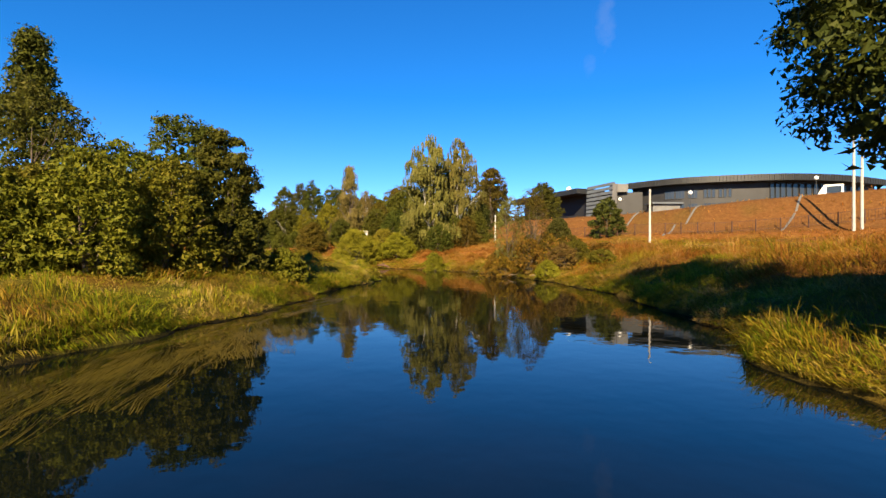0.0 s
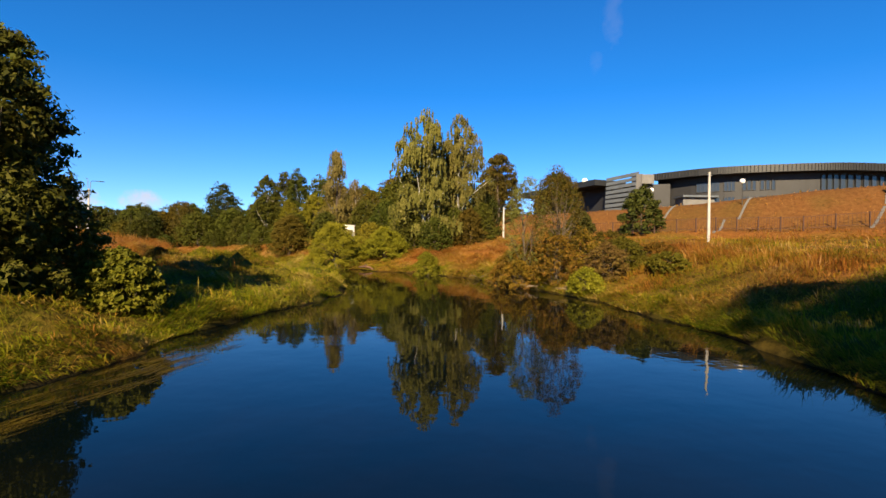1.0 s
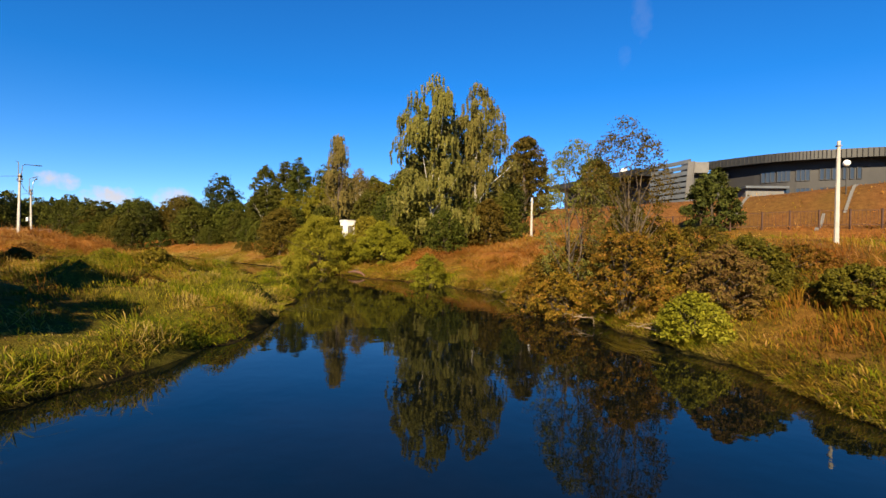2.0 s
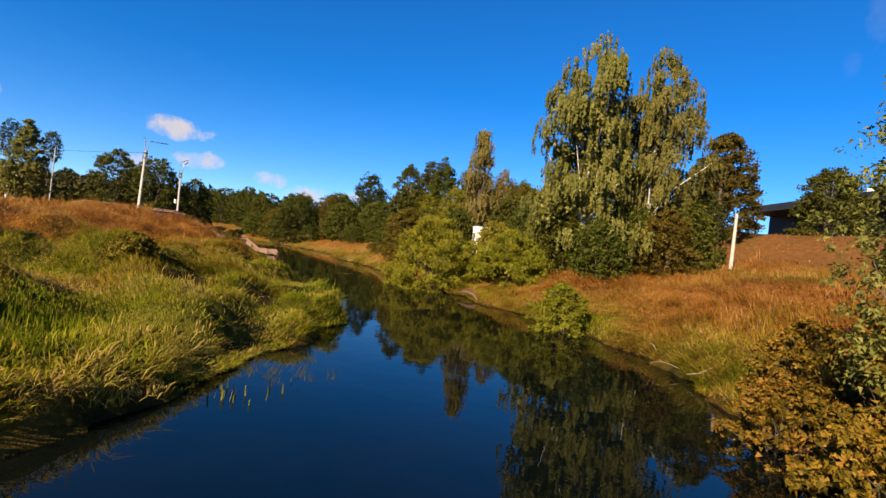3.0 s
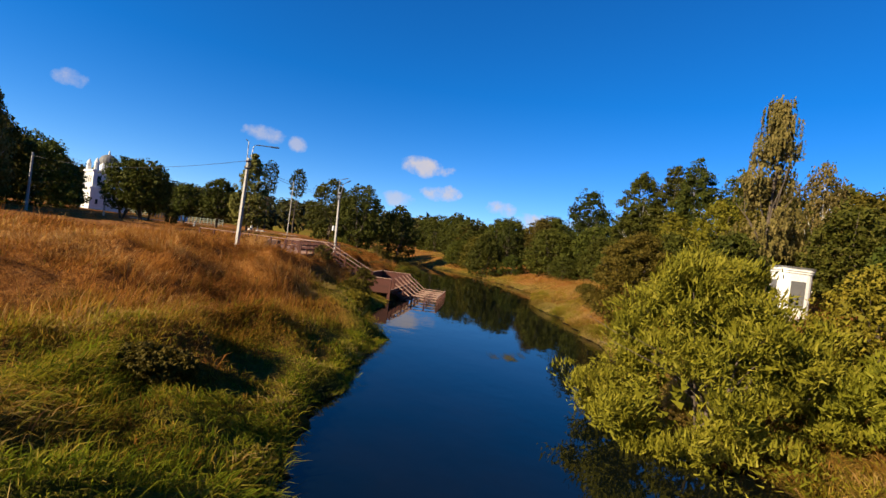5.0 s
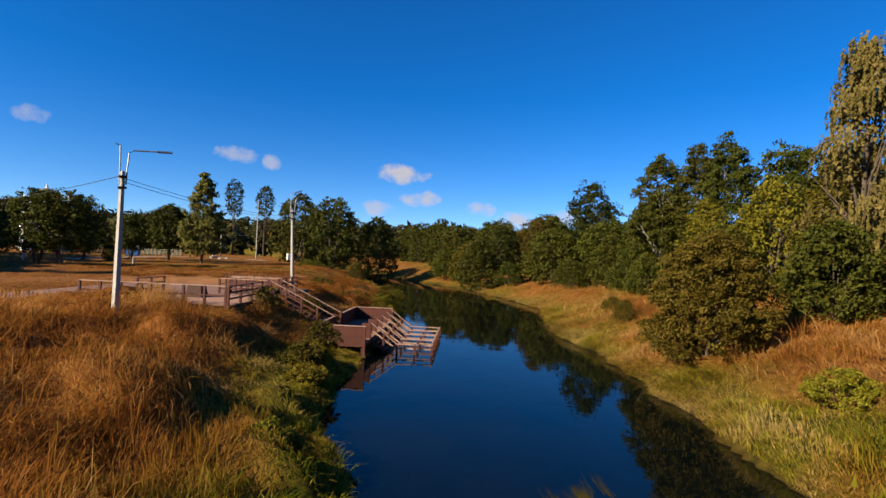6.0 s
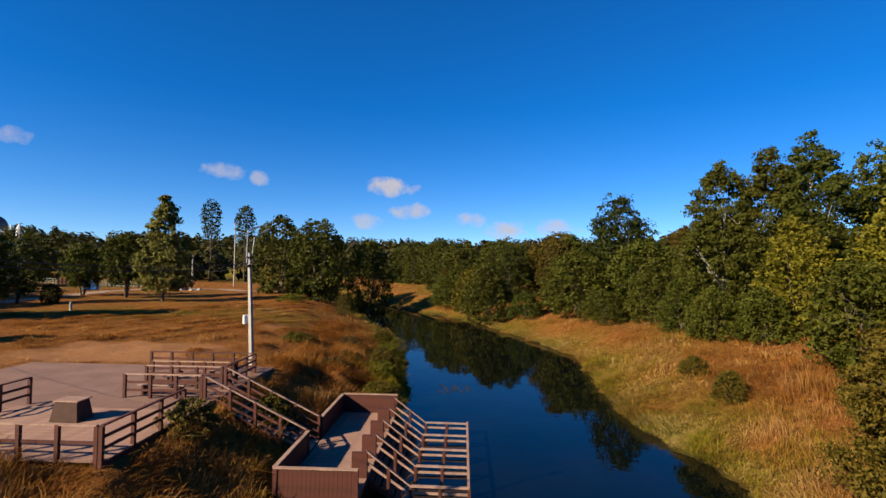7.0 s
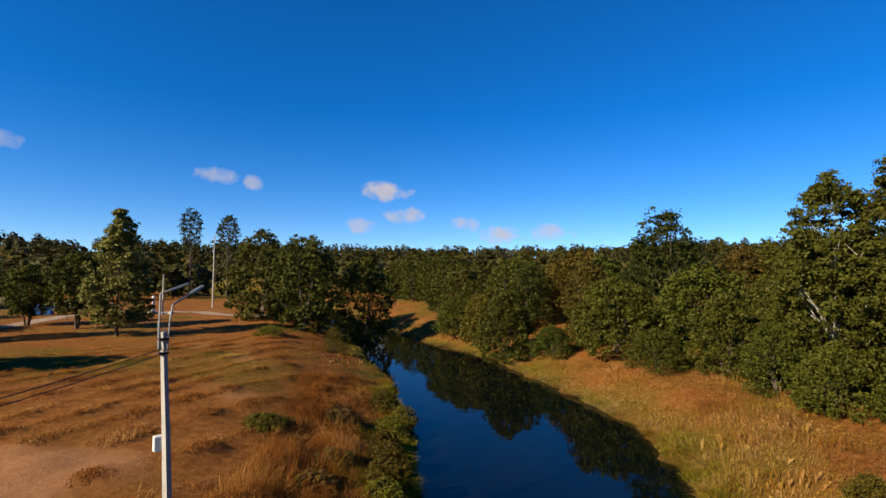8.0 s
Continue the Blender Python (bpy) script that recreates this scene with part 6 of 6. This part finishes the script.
# fence along the foot of the berm, and drainage steps up the slope
FENCE = [Vector(p) for p in ((21.0, 82.0), (29.7, 75.8), (35.2, 72.3), (41.3, 69.9), (46.2, 66.9), (51.4, 63.6), (60.0, 57.5), (72.0, 50.0))]
fence = thing("fence", 29.7, 75.8, height_at(29.7, 75.8), "low rusty brown steel fence at the foot of the slope", "fence")
for a, b in zip(FENCE[:-1], FENCE[1:]):
    n = max(1, round((b - a).length / 2.6))
    for i in range(n):
        p, q = a.lerp(b, i / n), a.lerp(b, (i + 1) / n)
        zp, zq = height_at(p.x, p.y), height_at(q.x, q.y)
        o = Vector((29.7, 75.8, height_at(29.7, 75.8)))
        bm = bmesh.new()
        box(bm, p.x - o.x - 0.06, p.y - o.y - 0.06, zp - o.z - 0.3, p.x - o.x + 0.06, p.y - o.y + 0.06, zp - o.z + 1.75)
        part("post", bm, RUSTY, fence)
        for k in (0.35, 1.62):
            bm = bmesh.new()
            beam(bm, (p.x - o.x, p.y - o.y, zp - o.z + k), (q.x - o.x, q.y - o.y, zq - o.z + k), 0.04, 0.05)
            part("rail", bm, RUSTY, fence)
        for k in range(1, 8):
            w = p.lerp(q, k / 8)
            zw = zp + (zq - zp) * k / 8
            bm = bmesh.new()
            box(bm, w.x - o.x - 0.012, w.y - o.y - 0.012, zw - o.z + 0.35, w.x - o.x + 0.012, w.y - o.y + 0.012, zw - o.z + 1.62)
            part("picket", bm, RUSTY, fence)


def slope_steps(a, b, label):
    """Narrow concrete steps laid up the berm."""
    a, b = Vector(a), Vector(b)
    t = thing("slope_steps", a.x, a.y, height_at(a.x, a.y), label, "steps", "steps on the slope")
    z0 = height_at(a.x, a.y)
    n = max(6, round((b - a).length / 0.45))
    turn = math.atan2((b - a).y, (b - a).x)
    bm0 = bmesh.new()
    box(bm0, -0.26, -0.13, -0.3, 0.26, 0.13, 0.08)
    me = bpy.data.meshes.new("step")
    bm0.to_mesh(me)
    bm0.free()
    me.materials.append(GREYPANEL)
    for i in range(n):
        p = a.lerp(b, i / n)
        link("step", me, t, Matrix.Translation((p.x - a.x, p.y - a.y, height_at(p.x, p.y) - z0)) @ Matrix.Rotation(turn, 4, "Z"))


slope_steps((33.0, 73.2), (37.4, 79.0), "pale concrete steps at the foot of the slope")
slope_steps((38.6, 77.8), (43.4, 83.0), "pale concrete steps up the grassy slope")
slope_steps((46.4, 66.8), (50.0, 69.4), "pale concrete steps at the foot of the slope")
slope_steps((50.2, 69.6), (58.0, 78.0), "pale concrete steps up the grassy slope")
slope_steps((31.5, 84.4), (35.4, 89.0), "pale concrete steps up to the entrance")

one_tree("juniper", 26.1, 78.0, 6.3, 3.1, 0.0, 14000, 0.24, "dome", SPRUCE, BARK, "dense dark green rounded juniper by the fence", "tree", 160, "junipers", stems=3, bough=0.22, count=80)
one_tree("juniper", 19.2, 82.6, 3.6, 2.3, 0.0, 8000, 0.22, "dome", SPRUCE, BARK, "smaller dark green juniper by the fence", "tree", 161, "junipers", stems=3)

# ---- white church beyond the field ----
church = thing("church", -179.0, 79.0, height_at(-179.0, 79.0), "white two-tier church with a small dome beyond the field", "church", turn=8)
bm = bmesh.new()
box(bm, -6.0, -5.6, -0.5, 6.0, 5.6, 6.0)
part("lower_wall", bm, WHITEWASH, church)
bm = bmesh.new()
box(bm, -5.6, -5.2, 6.0, 5.6, 5.2, 11.0)
part("upper_wall", bm, WHITEWASH, church)
for z, w in ((5.8, 6.35), (10.6, 5.95)):
    bm = bmesh.new()
    box(bm, -w, -w + 0.4, z, w, w - 0.4, z + 0.45)
    part("cornice", bm, WHITEWASH, church)
bm = bmesh.new()
bmesh.ops.create_cone(bm, cap_ends=True, segments=8, radius1=3.2, radius2=3.0, depth=2.6, matrix=Matrix.Translation((0, 0, 12.3)))
part("drum", bm, WHITEWASH, church)
bm = bmesh.new()
bmesh.ops.create_uvsphere(bm, u_segments=18, v_segments=12, radius=3.0, matrix=Matrix.Translation((0, 0, 13.6)) @ Matrix.Diagonal((1, 1, 0.85, 1)))
part("dome", bm, GREYPANEL, church, "pale grey dome")
bm = bmesh.new()
bmesh.ops.create_cone(bm, cap_ends=True, segments=8, radius1=0.5, radius2=0.1, depth=1.6, matrix=Matrix.Translation((0, 0, 16.6)))
part("finial", bm, WHITEWASH, church)
for x, y in ((-4.8, -4.4), (4.8, -4.4), (4.8, 4.4), (-4.8, 4.4)):
    bm = bmesh.new()
    bmesh.ops.create_cone(bm, cap_ends=True, segments=8, radius1=0.8, radius2=0.7, depth=2.0, matrix=Matrix.Translation((x, y, 12.0)))
    bmesh.ops.create_cone(bm, cap_ends=True, segments=8, radius1=0.85, radius2=0.05, depth=1.5, matrix=Matrix.Translation((x, y, 13.7)))
    part("turret", bm, WHITEWASH, church)
for side in range(4):
    f = pose(0, 0, 0, 0, 0, 90 * side)
    for x in (-3.6, -1.2, 1.2, 3.6):
        for z0, z1, d in ((1.6, 3.0, 6.0), (7.4, 9.4, 5.6)):
            bm = bmesh.new()
            y = d if side % 2 else d - 0.4
            box(bm, x - 0.55, -y - 0.10, z0 - 0.15, x + 0.55, -y + 0.05, z1 + 0.15, f)
            win = part("window", bm, WHITEWASH, church)
            bm = bmesh.new()
            box(bm, x - 0.38, -y - 0.14, z0, x + 0.38, -y - 0.09, z1, f)
            part("pane", bm, DARKGLASS, win)

church.matrix_basis = church.matrix_basis @ Matrix.Diagonal((0.82, 0.82, 1.0, 1.0))

# ---- small things on the field ----
def toilet(x, y, turn):
    t = thing("portable_toilet", x, y, height_at(x, y), "blue plastic portable toilet with pale roof", "toilet", "portable toilets", turn)
    bm = bmesh.new()
    box(bm, -0.55, -0.55, 0.1, 0.55, 0.55, 2.1)
    bmesh.ops.bevel(bm, geom=bm.edges[:], offset=0.05, segments=2, affect="EDGES")
    part("cabin", bm, BLUEPLASTIC, t)
    bm = bmesh.new()
    box(bm, -0.6, -0.6, 2.1, 0.6, 0.6, 2.3)
    bmesh.ops.bevel(bm, geom=bm.edges[:], offset=0.08, segments=2, affect="EDGES")
    part("roof", bm, WHITEBOX, t)
    bm = bmesh.new()
    box(bm, 0.55, -0.4, 0.2, 0.58, 0.4, 1.95)
    part("door", bm, BLUEPLASTIC, t)
    bm = bmesh.new()
    box(bm, -0.6, -0.6, -0.05, 0.6, 0.6, 0.1)
    part("skid", bm, CABLE, t)


toilet(-151.0, 92.6, -30)
toilet(-150.2, 93.9, -30)
cross = thing("monument", -142.0, 108.4, height_at(-142.0, 108.4), "slender white stone monument on a stone base", "monument")
bm = bmesh.new()
box(bm, -0.7, -0.7, -0.1, 0.7, 0.7, 0.5)
part("base", bm, CONCRETE, cross)
bm = bmesh.new()
got = box(bm, -0.24, -0.24, 0.5, 0.24, 0.24, 2.9)
for vert in got:
    if vert.co.z > 1:
        vert.co.x *= 0.6
        vert.co.y *= 0.6
part("shaft", bm, WHITEWASH, cross)
bm = bmesh.new()
bmesh.ops.create_uvsphere(bm, u_segments=12, v_segments=8, radius=0.30, matrix=Matrix.Translation((0, 0, 3.1)))
part("finial", bm, WHITEWASH, cross)
for i in range(7):
    x, y = -140.6 + random.uniform(-1.2, 3.5), 109.5 + random.uniform(-1.0, 3.0)
    ob = thing("boulder", x, y, height_at(x, y), "pale grey boulder beside the monument", "boulder", "boulders by the monument")
    bm = bmesh.new()
    bmesh.ops.create_icosphere(bm, subdivisions=2, radius=0.35 + 0.2 * random.random())
    for vert in bm.verts:
        vert.co *= 1 + 0.25 * noise.noise(vert.co * 3 + Vector((i, 0, 0)))
        vert.co.z *= 0.7
    part("stone", bm, CONCRETE, ob)
far_fence = thing("fence", -165.0, 88.0, height_at(-165.0, 88.0), "pale green fence at the far edge of the field", "fence")
for i in range(34):
    p = Vector((-200.0, 84.0)).lerp(Vector((-152.0, 104.0)), i / 33)
    z = height_at(p.x, p.y) - height_at(-165.0, 88.0)
    bm = bmesh.new()
    box(bm, p.x + 165 - 0.12, p.y - 88 - 0.12, z - 0.2, p.x + 165 + 0.12, p.y - 88 + 0.12, z + 1.7)
    part("post", bm, GREENFENCE, far_fence)
    if i < 33:
        q = Vector((-200.0, 84.0)).lerp(Vector((-152.0, 104.0)), (i + 1) / 33)
        for k in (0.4, 0.9, 1.4):
            bm = bmesh.new()
            beam(bm, (p.x + 165, p.y - 88, z + k), (q.x + 165, q.y - 88, height_at(q.x, q.y) - height_at(-165.0, 88.0) + k), 0.04, 0.12)
            part("rail", bm, GREENFENCE, far_fence)


def track(points, wide, label):
    """A trodden path laid a little above the ground."""
    v, f = [], []
    pts = [Vector(p) for p in points]
    for i, (a, b) in enumerate(zip(pts[:-1], pts[1:])):
        n = max(2, int((b - a).length / 1.2))
        d = (b - a).normalized()
        o = Vector((-d.y, d.x))
        for k in range(n + (i == len(pts) - 2)):
            p = a.lerp(b, k / n)
            for side in (-1, 1):
                q = p + o * side * wide * (0.5 + 0.12 * noise.noise(Vector((p.x * 0.4, p.y * 0.4, side))))
                v.append((q.x, q.y, height_at(q.x, q.y) + 0.05))
    for i in range(len(v) // 2 - 1):
        f.append((2 * i, 2 * i + 2, 2 * i + 3, 2 * i + 1))
    return tagged(link("path", mesh_of("path", v, f, DIRT)), label, "path", kind="structure")


track([(-122.0, 78.0), (-133.0, 87.5), (-146.0, 95.5), (-150.0, 104.0), (-140.0, 116.0), (-120.0, 122.0)], 3.0, "pale trodden path across the field")

# ---- fallen wood at the water ----
def branch_heap(x, y, z, n, reach, label, seed, mat, name="fallen_branches"):
    rs = np.random.RandomState(seed)
    t = thing(name, x, y, z, label, "branches", "driftwood")
    for i in range(n):
        a = rs.uniform(0, 6.28)
        p = Vector((rs.normal(0, 0.4), rs.normal(0, 0.4), 0.1))
        pts = [p]
        d = Vector((math.cos(a), math.sin(a), rs.uniform(-0.1, 0.5)))
        for k in range(4):
            d = (d + Vector((rs.normal(0, 0.25), rs.normal(0, 0.25), rs.normal(-0.08, 0.2)))).normalized()
            pts.append(pts[-1] + d * reach * rs.uniform(0.12, 0.3))
        r = rs.uniform(0.012, 0.032)
        v, f = [], []
        tube(v, f, pts, [r, r * 0.85, r * 0.65, r * 0.45, r * 0.15], 6)
        link("branch", mesh_of("branch", v, f, mat), t)


branch_heap(7.6, 47.8, 0.25, 14, 1.3, "bleached dead branches at the water's edge", 201, DEADWOOD)
branch_heap(9.4, 44.9, 0.25, 8, 1.2, "bleached dead branches at the water's edge", 202, DEADWOOD)
branch_heap(4.3, 58.9, 0.15, 3, 1.2, "bent dead branch reaching over the water", 203, DEADWOOD)
branch_heap(3.2, 61.2, 0.2, 2, 1.4, "thin dead branch lying at the bank", 204, DEADWOOD)
log = thing("fallen_log", -9.3, 74.4, 0.2, "bare brown fallen willow trunk at the water", "log")
v, f = [], []
tube(v, f, [(-1.0, 0.35, 0.18), (-0.5, 0.12, 0.27), (0.0, -0.1, 0.28), (0.5, -0.55, 0.2), (0.95, -1.15, 0.02), (1.2, -1.6, -0.3)], [0.07, 0.12, 0.14, 0.13, 0.11, 0.08], 10)
link("trunk", mesh_of("trunk", v, f, LOGWOOD, True), log)
v, f = [], []
tube(v, f, [(-0.5, 0.4, 0.32), (-0.2, 0.1, 0.5), (0.2, -0.2, 0.55)], [0.06, 0.045, 0.02], 7)
link("branch", mesh_of("branch", v, f, BARK, True), log)


# ---- weeds in the river ----
def river_weed(name, x, y, n, length, spread, heading, seed, label, deep=0.03, slope=0.0, fine=1.0):
    """Long strands in tresses combed by the current, lying at the surface."""
    rs = np.random.RandomState(seed)
    v, q = [], []
    for tress in range(n // 12):
        off = rs.normal(0, spread[1])
        tx, ty = x + rs.normal(0, spread[0]) + slope * off, y + off
        ta, wave, curl = heading + rs.normal(0, 0.07), rs.uniform(0, 6.28), rs.uniform(0.04, 0.14)
        tl = length * rs.uniform(0.6, 1.3)
        for i in range(12):
            px, py = tx + rs.normal(0, 0.10), ty + rs.normal(0, 0.10)
            a = ta + rs.normal(0, 0.035)
            z = 0.003 + deep * rs.uniform(0, 0.3)
            w = rs.uniform(0.004, 0.012) * fine
            l = tl * rs.uniform(0.6, 1.1)
            start = len(v)
            for k in range(7):
                t = k / 6
                b = a + curl * math.sin(wave + t * 3)
                cx, cy = px + math.cos(b) * l * t, py + math.sin(b) * l * t
                ww = w * (1 - 0.8 * t)
                v.append((cx - math.sin(b) * ww, cy + math.cos(b) * ww, z))
                v.append((cx + math.sin(b) * ww, cy - math.cos(b) * ww, z))
            for k in range(6):
                s = start + 2 * k
                q.append((s, s + 1, s + 3, s + 2))
    ob = link(name, raw_mesh(name, np.array(v), np.array(q), 4, WEED))
    return tagged(ob, label, "water weed", kind="stuff")


river_weed("water_weed", -5.3, 8.2, 1500, 1.7, (0.8, 2.0), 1.85, 301, "golden brown water weed streaming at the surface", slope=0.05, fine=0.55)
river_weed("water_weed", -4.0, 12.6, 1400, 1.7, (0.7, 1.3), 2.0, 309, "golden brown water weed streaming at the surface", slope=-0.1, fine=0.55)
river_weed("water_weed", -5.6, 15.5, 260, 1.6, (0.5, 2.6), 1.5, 302, "golden brown water weed streaming at the surface", slope=0.12)
river_weed("water_weed", -5.0, 23.0, 300, 1.4, (0.4, 1.8), 1.4, 307, "reddish water weed under the surface")
river_weed("water_weed", -5.3, 49.6, 150, 1.3, (0.5, 1.1), 2.2, 303, "pale brown water weed streaming at the surface", fine=0.45)
river_weed("water_weed", 8.1, 42.4, 240, 1.2, (0.35, 0.9), 1.9, 304, "yellow-brown water weed along the bank")
river_weed("water_weed", -24.0, 80.0, 120, 1.2, (0.5, 0.5), 2.5, 305, "pale brown water weed in midstream")
river_weed("water_weed", -53.0, 101.0, 120, 1.2, (0.6, 0.6), 2.5, 306, "pale brown water weed near the bank")


def reeds(x, y, n, high, seed, label):
    rs = np.random.RandomState(seed)
    t = thing("reed_tuft", x, y, -0.3, label, "reeds", "reed tufts")
    v, f = [], []
    for i in range(n):
        px, py = rs.normal(0, 0.3), rs.normal(0, 0.3)
        a, h = rs.uniform(0, 6.28), high * rs.uniform(0.6, 1.1)
        lean = rs.uniform(0.05, 0.4)
        s = len(v)
        w = 0.02
        for k, (t1, ww) in enumerate(((0, 1), (0.5, 0.9), (0.85, 0.5))):
            cx, cy, cz = px + math.cos(a) * lean * t1 ** 2 * h, py + math.sin(a) * lean * t1 ** 2 * h, 0.3 * t1 + h * t1
            v += [(cx - math.sin(a) * w * ww, cy + math.cos(a) * w * ww, cz), (cx + math.sin(a) * w * ww, cy - math.cos(a) * w * ww, cz)]
        v.append((px + math.cos(a) * lean * h * 1.1, py + math.sin(a) * lean * h * 1.1, h * 1.05))
        f += [(s, s + 1, s + 3, s + 2), (s + 2, s + 3, s + 5, s + 4), (s + 4, s + 5, s + 6)]
    tagged(link("reed_grass", mesh_of("reed_grass", v, f, BUSHGREEN), t), kind="stuff")


reeds(-4.9, 47.6, 18, 0.32, 311, "small tuft of green reeds standing in the water")
reeds(-4.4, 48.6, 7, 0.28, 312, "small tuft of green reeds standing in the water")
